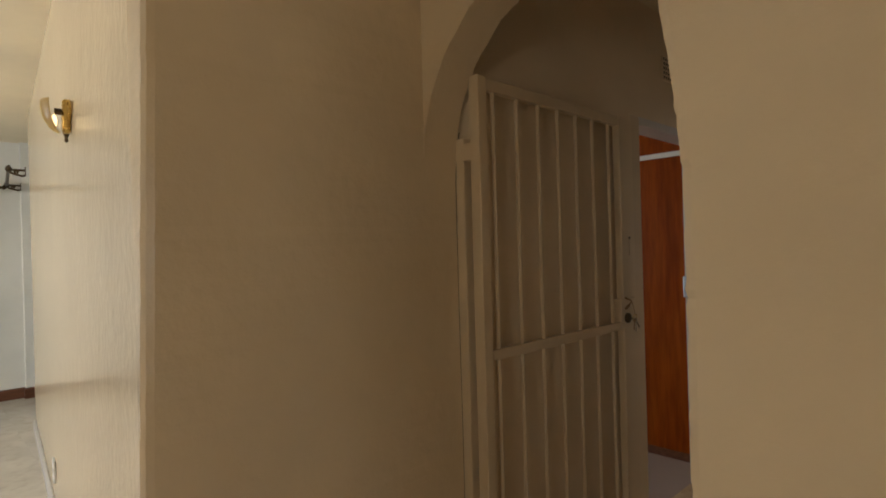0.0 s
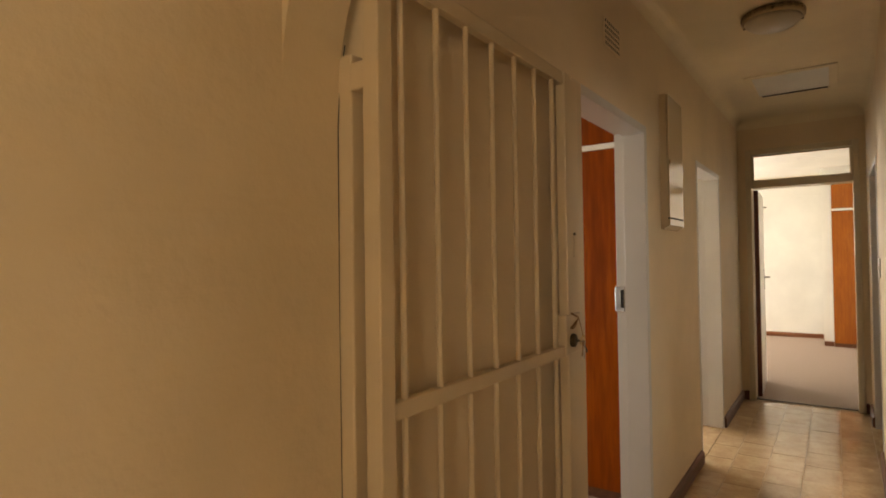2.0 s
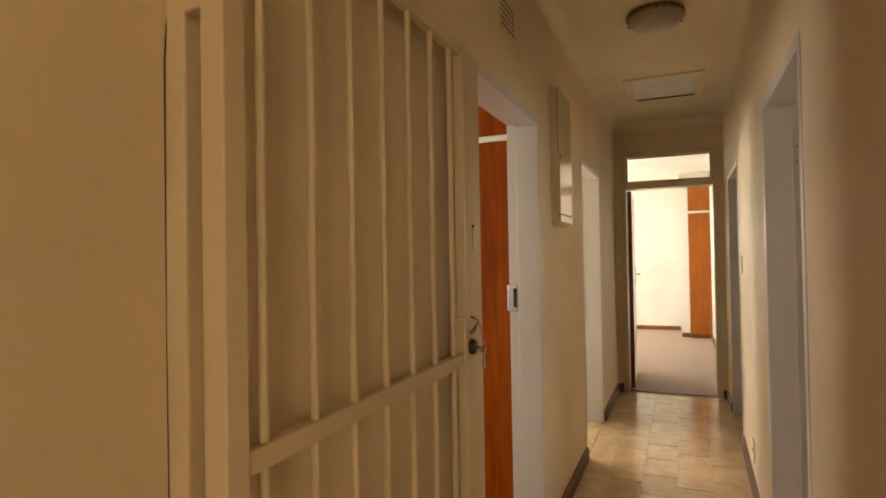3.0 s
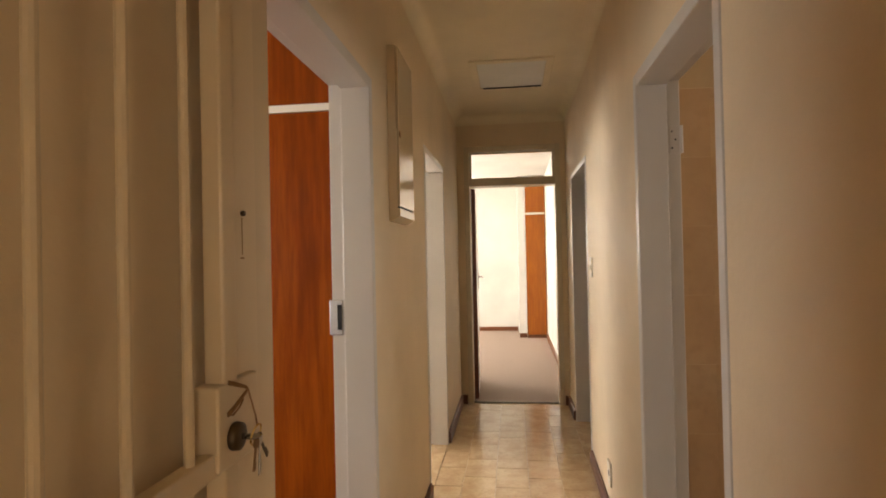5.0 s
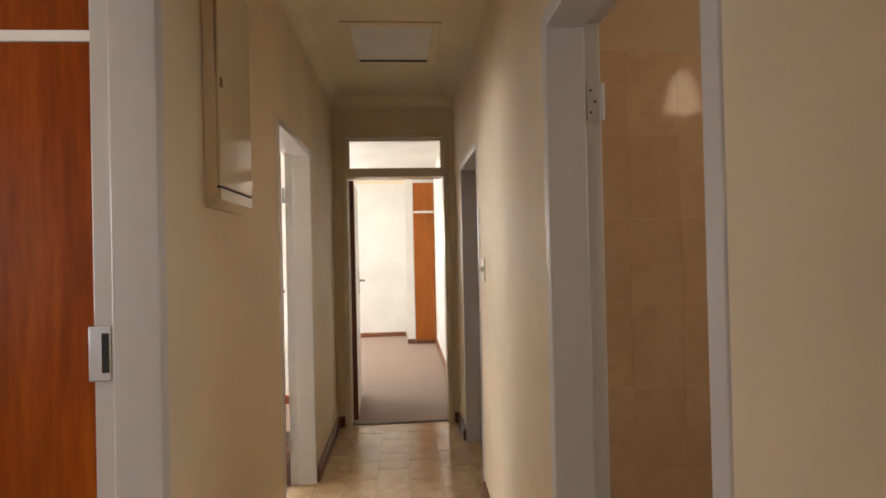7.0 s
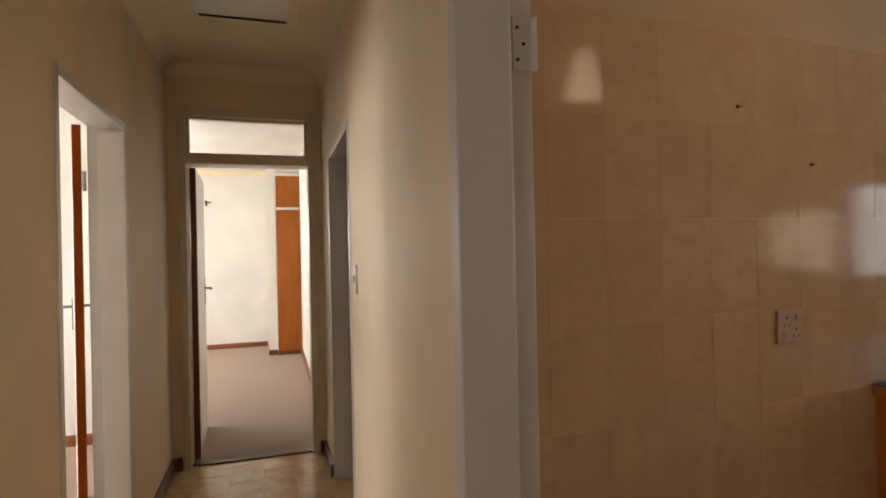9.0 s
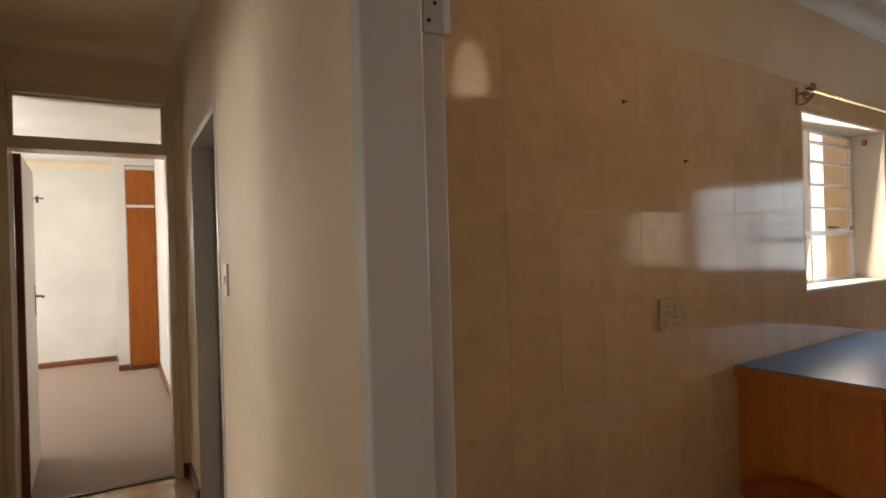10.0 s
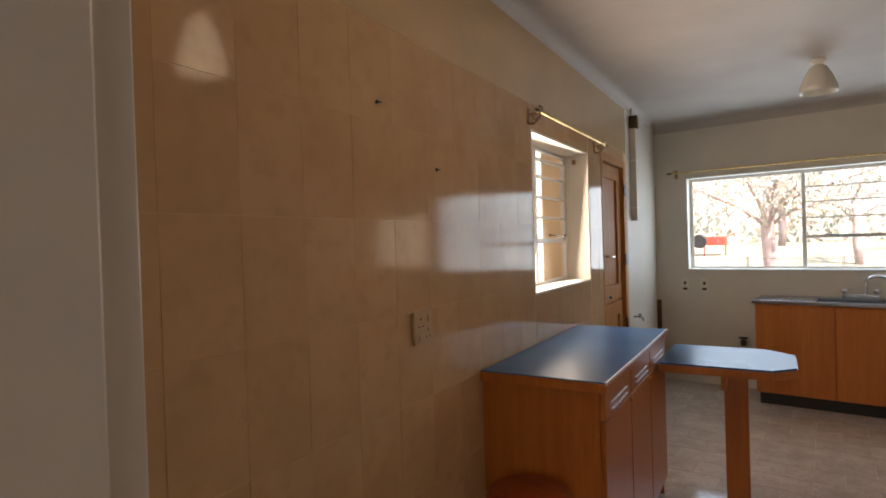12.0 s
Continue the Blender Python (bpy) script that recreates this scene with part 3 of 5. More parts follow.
# bedroom frame with its fanlight
t = thing("door_5", (0, 0, 0), 0, "cream painted door frame with a glazed fanlight", "door frame", kind="structure")
fx0, fx1, ftop = -0.432, 0.452, 2.40
part("left_jamb", box(fx0, fx0 + 0.047, 7.585, 7.755, 0, ftop, 0.005), M_CREAM, t)
part("right_jamb", box(fx1 - 0.047, fx1, 7.585, 7.755, 0, ftop, 0.005), M_CREAM, t)
part("head", box(fx0 + 0.047, fx1 - 0.047, 7.587, 7.755, ftop - 0.05, ftop, 0.005), M_CREAM, t)
part("transom", box(fx0 + 0.047, fx1 - 0.047, 7.583, 7.755, 2.03, 2.10, 0.006), M_CREAM, t)
pane = part("fanlight_pane", box(fx0 + 0.047, fx1 - 0.047, 7.66, 7.665, 2.10, ftop - 0.05), M_GLASS, t)
pane.visible_shadow = False
bm = box(fx0 + 0.047, fx1 - 0.047, 7.64, 7.66, 2.10, 2.112, 0.003)
bm = box(fx0 + 0.047, fx1 - 0.047, 7.64, 7.66, ftop - 0.062, ftop - 0.05, 0.003, bm)
bm = box(fx0 + 0.047, fx0 + 0.068, 7.62, 7.66, 2.10, ftop - 0.05, 0.003, bm)
bm = box(fx1 - 0.068, fx1 - 0.047, 7.62, 7.66, 2.10, ftop - 0.05, 0.003, bm)
part("glazing_bead", bm, M_CREAM, t)
structure("threshold_strip", box(-0.385, 0.405, 7.63, 7.67, 0.003, 0.010, 0.002), M_BRONZE, "thin worn metal strip between tiles and carpet", "threshold")


def lever_handle(parent, x, y, z, sx, label="steel lever handle on a narrow plate", mat=None, ly=-1):
    """A plate and lever on a leaf's face that looks along sx."""
    mat = mat or M_STEEL
    h = part("handle", box(min(x, x + sx * 0.006), max(x, x + sx * 0.006), y - 0.018, y + 0.018, z - 0.10, z + 0.075, 0.002), mat, parent, label)
    part("lever", path_tube([(x, y, z + 0.03), (x + sx * 0.045, y, z + 0.03), (x + sx * 0.052, y + ly * 0.02, z + 0.03), (x + sx * 0.052, y + ly * 0.11, z + 0.028)], 0.008), mat, h)
    return h


t = thing("bedroom_door", (-0.346, 7.74, 0), 2.2, "white door with a dark red edge standing wide open", "door")
part("leaf", box(-0.035, 0.0, 0.03, 0.82, 0.012, 2.025, 0.002), M_DOORW, t, "white enamelled leaf")
part("edge_strip", box(-0.037, 0.002, 0.0, 0.03, 0.012, 2.025, 0.002), M_EDGE, t, "dark red varnished edge")
lever_handle(t, 0.0, 0.73, 1.12, 1)
bm = box(0, 0.004, 0.70, 0.76, 1.2, 1.23, 0.001)
part("key_plate", bm, M_STEEL, t)

# side bedroom door, swung right back
t = thing("side_bedroom_door", (-0.685, 6.44, 0), 16.7, "white door with red-brown edge swung far back", "door")
part("leaf", box(-0.0175, 0.0175, 0.03, 0.80, 0.012, 2.02, 0.002), M_DOORW, t)
part("edge_strip", box(-0.018, 0.018, 0.0, 0.03, 0.012, 2.02, 0.002), M_WARD, t, "red-brown varnished edge")
lever_handle(t, 0.02, 0.72, 1.12, 1)
lever_handle(t, -0.02, 0.72, 1.12, -1)
for hz in (1.72, 0.25):
    part("hinge", tube((0.028, 0.0, hz), (0.028, 0.0, hz + 0.09), 0.008), M_STEEL, t)

# ---- security gate folded against the wall ----
t = thing("security_gate", (-0.44, 0, 0), 0, "cream painted steel bar gate folded back against the wall", "gate")
gy0, gy1, gtop = 2.280, 3.302, 1.985
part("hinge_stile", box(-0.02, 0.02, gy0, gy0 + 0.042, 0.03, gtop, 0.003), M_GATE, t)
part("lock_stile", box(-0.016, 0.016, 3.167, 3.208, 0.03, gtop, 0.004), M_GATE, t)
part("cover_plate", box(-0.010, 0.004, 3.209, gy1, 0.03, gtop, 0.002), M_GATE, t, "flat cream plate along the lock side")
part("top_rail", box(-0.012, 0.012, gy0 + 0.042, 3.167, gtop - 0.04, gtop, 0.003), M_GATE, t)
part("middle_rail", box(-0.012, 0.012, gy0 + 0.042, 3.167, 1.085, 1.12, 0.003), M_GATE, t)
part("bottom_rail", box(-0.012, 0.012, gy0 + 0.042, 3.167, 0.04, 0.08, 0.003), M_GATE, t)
for i in range(7):
    y = 2.372 + 0.1215 * i
    bm = tube((0, y, 0.08), (0, y, 1.085), 0.0075, n=10)
    bm = tube((0, y, 1.12), (0, y, gtop - 0.04), 0.0075, bm, n=10)
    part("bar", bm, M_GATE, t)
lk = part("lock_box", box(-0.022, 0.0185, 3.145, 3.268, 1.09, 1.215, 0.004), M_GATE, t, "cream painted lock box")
bm = box(0.0036, 0.0048, 3.2505, 3.2525, 1.405, 1.465, 0.0003)
bm = box(0.0036, 0.0048, 3.246, 3.257, 1.398, 1.401, 0.0003, bm)
part("bolt_slot", bm, M_BROWN, t, "thin rusty slot")
part("bolt_knob", tube((0.003, 3.2515, 1.472), (0.009, 3.2515, 1.472), 0.0045), M_BRONZE, t)
cyl = part("lock_cylinder", lathe([(0.004, 0), (0.0205, 0), (0.0215, 0.003), (0.0205, 0.012), (0.015, 0.014), (0.003, 0.014)], 24), M_BRONZE, lk, "dark bronze lock cylinder", True)
cyl.matrix_basis = pose(0.017, 3.188, 1.133, 0, 90, 0)
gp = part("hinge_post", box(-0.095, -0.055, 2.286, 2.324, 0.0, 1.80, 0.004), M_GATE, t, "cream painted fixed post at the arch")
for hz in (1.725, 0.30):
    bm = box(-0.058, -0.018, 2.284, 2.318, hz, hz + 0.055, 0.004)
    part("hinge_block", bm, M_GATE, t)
structure("plaster_crack", path_tube([(-0.5315, 2.284, 0.0), (-0.5305, 2.285, 0.9), (-0.531, 2.283, 1.30), (-0.530, 2.284, 1.66), (-0.527, 2.288, 1.74), (-0.515, 2.290, 1.82)], 0.0014, n=5), M_DARK, "thin dark crack between post and plaster", "crack")

# keys in the gate's lock
t = thing("bunch_of_keys", (-0.411, 3.188, 1.133), 0, "bunch of keys on a wire hanging in the gate lock", "keys")
bm = box(0.0, 0.014, -0.0015, 0.0015, -0.004, 0.004)
bm = lathe([(0.003, -0.0012), (0.012, -0.0012), (0.013, 0.0), (0.012, 0.0012), (0.003, 0.0012)], 16, bm, (0.020, 0.0, 0.0))
part("key", bm, M_STEEL, t)
part("key_ring", path_tube([(0.022 + 0.004 * math.sin(a), 0.004 + 0.015 * math.cos(a), 0.002 + 0.015 * math.sin(a)) for a in [2 * math.pi * k / 20 for k in range(21)]], 0.0014, n=6), M_BRASS, t)
for tilt, y0, dx, mat, ln in ((-36, 0.010, 0.0, M_BRONZE, 0.040), (4, 0.010, 0.003, M_STEEL, 0.046), (14, -0.004, 0.005, M_BROWN, 0.034)):
    bm = lathe([(0.003, -0.0011), (0.0085, -0.0011), (0.0085, 0.0011), (0.003, 0.0011)], 12, None, (0, 0, -0.008))
    bm.transform(Matrix.Translation((0, 0, -0.008)) @ Matrix.Rotation(radians(90), 4, "Y") @ Matrix.Translation((0, 0, 0.008)))
    bm = box(-0.001, 0.001, -0.0028, 0.0028, -0.014 - ln, -0.014, 0.0006, bm)
    bm = box(-0.001, 0.001, 0.0028, 0.0052, -0.012 - ln, -0.02 - ln * 0.45, 0.0004, bm)
    bm.transform(Matrix.Translation((0.022 + dx, y0, 0.0)) @ Matrix.Rotation(radians(-tilt), 4, "X"))
    part("hanging_key", bm, mat, t)
bm = bmesh.new()
for dz in (0.0, 0.0035):
    bm = path_tube([(0.004, -0.040, 0.087 + dz), (0.007, -0.024, 0.081 + dz), (0.011, -0.004, 0.074 + dz * 0.4), (0.012, 0.001, 0.071), (0.010, -0.007, 0.065 - dz * 0.5), (0.006, -0.026, 0.053 - dz), (0.003, -0.042, 0.045 - dz)], 0.0020, bm, n=6)
bm = path_tube([(0.003, -0.042, 0.045), (0.005, -0.032, 0.040), (0.008, -0.018, 0.048), (0.010, -0.010, 0.058)], 0.0016, bm, n=6)
bm = path_tube([(0.012, 0.001, 0.071), (0.014, 0.008, 0.050), (0.018, 0.012, 0.028), (0.021, 0.010, 0.015)], 0.0014, bm, n=6)
part("wire_loop", bm, M_BROWN, t, "brown twisted wire loop", True)

# ---- passage fittings ----
t = thing("distribution_box", (-0.5, 4.81, 1.552), 0, "cream enamelled electrical box on the passage wall", "electrical box")
part("body", box(0, 0.036, -0.168, 0.168, 0.012, 0.72, 0.004), M_WALL, t)
d = part("cover", box(0.0365, 0.046, -0.165, 0.165, 0.050, 0.716, 0.005), M_BOX, t, "shiny cream cover")
part("latch", box(0.046, 0.051, -0.160, -0.144, 0.335, 0.362, 0.002), M_BROWN, d, "small brown latch")
part("cover_seam", box(0.0355, 0.0368, -0.1665, -0.1645, 0.37, 0.715), M_BROWN, t, "thin brown seam beside the cover")
part("lower_lip", prism([(0.0, -0.012), (0.012, -0.012), (0.046, 0.010), (0.046, 0.042), (0.0, 0.042)], "y", -0.167, 0.167), M_BOX, t)
part("cover_gap", box(0.034, 0.0435, -0.165, 0.165, 0.0425, 0.0495), M_DARK, t)

t = thing("air_vent", (-0.5, 3.865, 2.27), 0, "cream plaster air vent with rows of small holes", "air vent")
part("plate", box(0.0, 0.006, -0.10, 0.10, 0, 0.125, 0.002), M_WALL, t)
for i in range(8):
    for j in range(5):
        part("vent_hole", box(0.0055, 0.0068, -0.088 + i * 0.0235, -0.077 + i * 0.0235, 0.010 + j * 0.0235, 0.023 + j * 0.0235), M_DARK, t)

t = thing("ceiling_light", (0.018, 4.955, CEIL), 0, "round frosted glass ceiling light with a patterned metal rim", "ceiling light")
part("base", lathe([(0.12, -0.0), (0.148, -0.004), (0.150, -0.035), (0.138, -0.042)], 40), M_RIM, t, "aged bronze rim", True)
part("glass_bowl", lathe([(0.136, -0.040), (0.130, -0.055), (0.105, -0.075), (0.06, -0.086), (0.012, -0.088)], 40), M_BOWL, t, "dim frosted glass bowl", True)
for k in range(24):
    a = 2 * math.pi * k / 24
    p = (0.1495 * math.cos(a), 0.1495 * math.sin(a))
    q = (0.1495 * math.cos(a + 0.13), 0.1495 * math.sin(a + 0.13))
    part("rim_ornament", path_tube([(p[0], p[1], -0.012), (q[0], q[1], -0.012), (q[0], q[1], -0.026), (p[0], p[1], -0.026)], 0.0022, n=5), M_IRON, t)
for k in range(3):
    a = 2 * math.pi * k / 3 + 0.6
    part("screw_knob", tube((0.147 * math.cos(a), 0.147 * math.sin(a), -0.03), (0.163 * math.cos(a), 0.163 * math.sin(a), -0.03), 0.006), M_BRONZE, t)

t = thing("ceiling_hatch", (0.02, 6.44, CEIL), 0, "cream painted roof hatch with a moulded surround", "ceiling hatch")
for nm, a in (("surround", (-0.285, -0.235, -0.335, 0.335)), ("surround", (0.235, 0.285, -0.335, 0.335)), ("surround", (-0.235, 0.235, 0.285, 0.335)), ("surround", (-0.235, 0.235, -0.335, -0.285))):
    part(nm, box(*a, -0.010, 0.0, 0.003), M_CEIL, t)
part("panel", box(-0.2345, 0.2345, -0.2845, 0.274, -0.004, 0.0, 0.001), M_WHITE, t, "paler hatch board")
# Black strip on the surround's inner face, painting the gap's shade.
part("gap", box(-0.215, 0.225, 0.2795, 0.2848, -0.0115, -0.001), M_DARK, t, "black strip painting the shaded gap at the hatch's edge")

t = thing("light_switch", (0.4975, 6.005, 1.30), 0, "ivory plastic light switch on the passage wall", "light switch")
part("plate", box(-0.009, 0, -0.038, 0.038, -0.062, 0.062, 0.003), M_PLASTIC, t)
part("rocker", box(-0.016, -0.009, -0.008, 0.008, -0.016, 0.016, 0.002), M_PLASTIC, t)
t = thing("wall_socket", (0.4825, 5.385, 0.245), 0, "ivory plastic socket low on the passage wall", "wall socket")
part("plate", box(-0.010, 0, -0.045, 0.045, -0.06, 0.06, 0.003), M_PLASTIC, t)
part("socket_hole", box(-0.0108, -0.0098, -0.015, 0.015, -0.012, 0.012), M_DARK, t)

# ---- near bedroom wardrobe seen by the first doorway ----


def wardrobe(loc, width, doors, front_mat, top_z, bar_z, height, label, depth=0.5):
    t = thing("wardrobe", loc, 0, label, "wardrobe")
    part("carcass", box(0, width, 0.022, depth, 0.0, height, 0.002), M_DOORW, t)
    part("plinth", box(0, width, 0.004, 0.022, 0.0, 0.06, 0.001), M_SKIRT, t)
    w = width / doors
    for i in range(doors):
        a, b = i * w + 0.0015, (i + 1) * w - 0.0015
        part("door", box(a, b, 0, 0.020, 0.06, bar_z - 0.002, 0.002), front_mat, t)
        part("top_door", box(a, b, 0, 0.020, bar_z + 0.034, top_z, 0.002), front_mat, t)
    part("white_rail", box(0, width, -0.004, 0.021, bar_z, bar_z + 0.032, 0.002), M_DOORW, t, "white painted rail between the doors")
    return t


wardrobe((-2.66, 4.655, 0.0), 2.0, 2, M_WARD, 2.62, 2.016, 2.64, "tall built-in wardrobe with red mahogany doors and white rail")
w = wardrobe((0.225, 11.64, 0.0), 0.32, 1, M_WARD2, 2.50, 2.03, 2.55, "built-in bedroom wardrobe with orange veneer doors", 0.9)
structure("wardrobe_side_wall", box(0.10, 0.22, 11.70, 12.55, -0.1, CEIL), M_WHITE, "off-white end wall of the built-in wardrobe", "wall")
structure("wardrobe_bulkhead", box(0.22, 0.55, 11.66, 12.55, 2.56, CEIL), M_WHITE, "off-white bulkhead over the bedroom wardrobe", "wall")
skirting("baseboard", "x", 0.10, 0.22, 11.70, -1, M_SKIRT, 0.075)

# ---- windows ----


def curtain_rod(loc, rz, length, label, mat=None, r=0.0065, reach=0.07):
    """A rod on two brackets with scrolled finials; runs along local x, wall at y 0, room at -y."""
    mat = mat or M_BRASS
    t = thing("curtain_rod", loc, rz, label, "curtain rod")
    part("rod", tube((-0.02, -reach, 0), (length + 0.02, -reach, 0), r), mat, t)
    for x, s in ((0.0, -1), (length, 1)):
        bm = tube((x, 0, 0), (x, -reach, 0), r * 0.7, n=8)
        bm = box(x - 0.014, x + 0.014, -0.008, 0, -0.05, 0.03, 0.003, bm)
        bm = path_tube([(x, -0.006, -0.045), (x, -0.03, -0.05), (x, -reach * 0.8, -0.03), (x, -reach, -0.01)], r * 0.7, bm)
        bm = path_tube([(x, -reach * 0.55 + 0.017 * math.cos(a) * (1 - k / 26), -0.018 + 0.017 * math.sin(a) * (1 - k / 26)) for k, a in [(k, k * 0.5) for k in range(20)]], r * 0.5, bm, 6)
        bm = path_tube([(x, -reach, 0.0), (x + s * 0.012, -reach - 0.012, 0.022), (x + s * 0.004, -reach + 0.006, 0.034), (x - s * 0.008, -reach + 0.012, 0.022)], r * 0.6, bm, 6)
        part("bracket", bm, M_BROWN if mat is M_BRASS else M_BRONZE, t, "bronze scroll bracket")
        part("finial", lathe([(0.002, 0), (r * 1.4, 0.006), (r * 0.7, 0.014), (r * 1.8, 0.03), (r * 1.2, 0.045), (0.003, 0.056)], 14), M_BRONZE, t, smooth=True).matrix_basis = pose(x + s * 0.02, -reach, 0, 0, 90 * s, 0)
    return t


def steel_window(name, loc, rz, w, h, muls, rails, depth_y, label, sections=()):
    """A steel window: local x along the wall, z up from the sill, set at depth_y in the opening. rails: (x0, x1, z)."""
    t = thing(name, loc, rz, label, "window", kind="structure")
    fw = 0.028
    for nm, bm in (("sill_frame", box(0, w, depth_y, depth_y + 0.03, 0, fw, 0.003)), ("head_frame", box(0, w, depth_y, depth_y + 0.03, h - fw, h, 0.003)),
                   ("side_frame", box(0, fw, depth_y, depth_y + 0.03, fw, h - fw, 0.003)), ("side_frame", box(w - fw, w, depth_y, depth_y + 0.03, fw, h - fw, 0.003))):
        part(nm, bm, M_WINF, t)
    for x in muls:
        part("mullion", box(x - 0.016, x + 0.016, depth_y - 0.014, depth_y + 0.03, fw, h - fw, 0.003), M_WINF, t)
    for x0, x1, z, thick in rails:
        part("glazing_bar", box(x0, x1, depth_y - 0.012, depth_y + 0.024, z - thick, z + thick, 0.002), M_WINF, t)
    xs = [fw] + [m2 for m in muls for m2 in (m - 0.016, m + 0.016)] + [w - fw]
    for a, b in zip(xs[::2], xs[1::2]):
        p = part("pane", box(a, b, depth_y + 0.018, depth_y + 0.022, fw, h - fw), M_GLASS, t)
        p.visible_shadow = False
    return t


# kitchen side window: deep pale reveal, bars in the opening half
t = steel_window("window_1", on_skew(KORG, SKEW, KW[0], 0, KW[2]), SKEW, KW[1] - KW[0], KW[3] - KW[2], [0.40],
                 [(0.03, 0.945, 0.268, 0.014), (0.416, 0.945, 0.405, 0.006), (0.416, 0.945, 0.525, 0.006), (0.416, 0.945, 0.645, 0.006), (0.416, 0.945, 0.745, 0.006)],
                 0.15, "white steel kitchen window with bars in a deep reveal")
lw, lh = KW[1] - KW[0], KW[3] - KW[2]
part("sill", box(0.0, lw, -0.004, 0.15, 0.0, 0.012, 0.003), M_KWALL, t)
part("reveal", box(lw - 0.012, lw, -0.002, 0.15, 0.012, lh - 0.012, 0.002), M_KWALL, t)
part("reveal", box(0, 0.012, -0.002, 0.15, 0.012, lh - 0.012, 0.002), M_KWALL, t)
part("head_lining", box(0, lw, -0.002, 0.15, lh - 0.012, lh, 0.002), M_KWALL, t)
part("stay_handle", path_tube([(0.60, 0.14, 0.30), (0.62, 0.10, 0.295), (0.74, 0.09, 0.28), (0.76, 0.09, 0.30)], 0.006), M_IRON, t, "dark window stay")
part("latch", box(lw - 0.034, lw - 0.012, 0.075, 0.095, 0.755, 0.785, 0.003), M_BROWN, t, "small brown casement latch")
curtain_rod(on_skew(KORG, SKEW, KW[0] - 0.03, 0.0, 2.04), SKEW, 1.16, "polished brass curtain rod over the kitchen side window")

# wide kitchen window in the end wall
bl = BW[1] - BW[0]
t = steel_window("window_2", on_skew(BORG, BSKEW, 0, BW[1], BW[2]), BSKEW - 90, bl, BW[3] - BW[2], [0.945, 1.54],
                 [(0.96, 1.525, 0.292, 0.015), (0.96, 1.525, 0.457, 0.006), (0.96, 1.525, 0.597, 0.006), (0.96, 1.525, 0.727, 0.006)],
                 0.10, "wide white steel kitchen window over the sink")
part("sill", box(0, bl, -0.006, 0.10, -0.004, 0.010, 0.003), M_WHITE, t)
part("stay_handle", path_tube([(1.10, 0.08, 0.31), (1.15, 0.05, 0.30), (1.34, 0.045, 0.295)], 0.006), M_IRON, t, "dark window stay")
curtain_rod(on_skew(BORG, BSKEW, -0.0, BW[1] + 0.09, 2.026), BSKEW - 90, 2.35, "long brass curtain rod over the sink window")
steel_window("window_3", on_skew(BORG, BSKEW, 0, -2.50, 1.12), BSKEW - 90, 0.75, 0.64, [0.375], [], 0.10, "narrow white steel kitchen window")

# bedroom and living room windows
steel_window("window_4", (-2.0, 12.55, 1.26), 0, 1.13, 0.84, [0.565], [(0.03, 1.1, 0.42, 0.012)], 0.06, "white steel window in the far bedroom wall")
curtain_rod((-2.2, 12.55, 2.2), 0, 1.44, "bronze curtain rod in the far bedroom", M_BRONZE)
# The next three stay unseen, added with their lamps for bedroom and passage light.
steel_window("window_5", (-3.15, 9.7, 0.9), 90, 1.8, 1.3, [0.6, 1.2], [], 0.05, "unseen white steel window added to light the far bedroom")
steel_window("window_6", (-3.15, 6.25, 0.95), 90, 2.0, 1.2, [0.66, 1.33], [], 0.05, "unseen white steel window added to light the side bedroom and passage")
steel_window("window_7", (-3.15, 2.05, 1.0), 90, 2.35, 1.1, [0.78, 1.57], [], 0.05, "unseen white steel window added to light the near bedroom and passage")
steel_window("window_8", (-2.2, -2.45, 0.75), 180, 2.6, 1.5, [0.9, 1.7], [], 0.05, "wide white steel living room window")
# Unseen stand-in, added with its lamp to light the hall's left wall.
steel_window("window_9", (3.55, 1.5, 0.9), -90, 1.4, 1.2, [0.7], [], 0.05, "unseen white steel window added to light the hall's left wall")
# Unseen too, added so its lamp reaches the gate wall.
steel_window("window_10", (2.45, -2.45, 1.0), 180, 0.9, 1.0, [0.45], [], 0.05, "small unseen white steel window added to light the gate")
curtain_rod(on_skew(LORG, LSKEW, -6.0, -0.02, 2.23), LSKEW, 1.25, "dark bronze curtain rod at the living room niche", M_BRONZE, 0.014, 0.12)
curtain_rod((-6.6, -0.3, 2.2), 90, 2.0, "dark bronze curtain rod on the far living room wall", M_BRONZE, 0.014, 0.12)

# ---- sconce ----
t = thing("wall_sconce", on_skew(LORG, LSKEW, -1.25, 0, 2.005), LSKEW, "amber glass and brass wall sconce with a bulb", "wall lamp")
part("backplate", lathe([(0.05, 0), (0.05, 0.006), (0.04, 0.012)], 24), M_BRASS, t, smooth=True).matrix_basis = pose(0, 0, 0, 90, 0, 0)
bm = bmesh.new()
rows = []
for i in range(13):
    v = i / 12
    z, rr = 0.035 - 0.118 * v, 0.080 * math.sqrt(max(0.0, 1 - (v * 0.96) ** 2.2)) + 0.004
    rows.append([bm.verts.new((rr * math.cos(a), -0.014 - rr * 0.95 * math.sin(a), z)) for a in [math.pi * (0.24 + 0.52 * k / 20) for k in range(21)]])
for q, s in zip(rows, rows[1:]):
    for k in range(20):
        bm.faces.new((q[k], q[k + 1], s[k + 1], s[k]))
bmesh.ops.solidify(bm, geom=bm.faces[:], thickness=0.004)
part("glass_shade", bm, M_AMBER, t, "amber half-shell shade", True)
part("lamp_holder", tube((0, -0.006, 0.0), (0, -0.05, 0.0), 0.012), M_BRONZE, t)
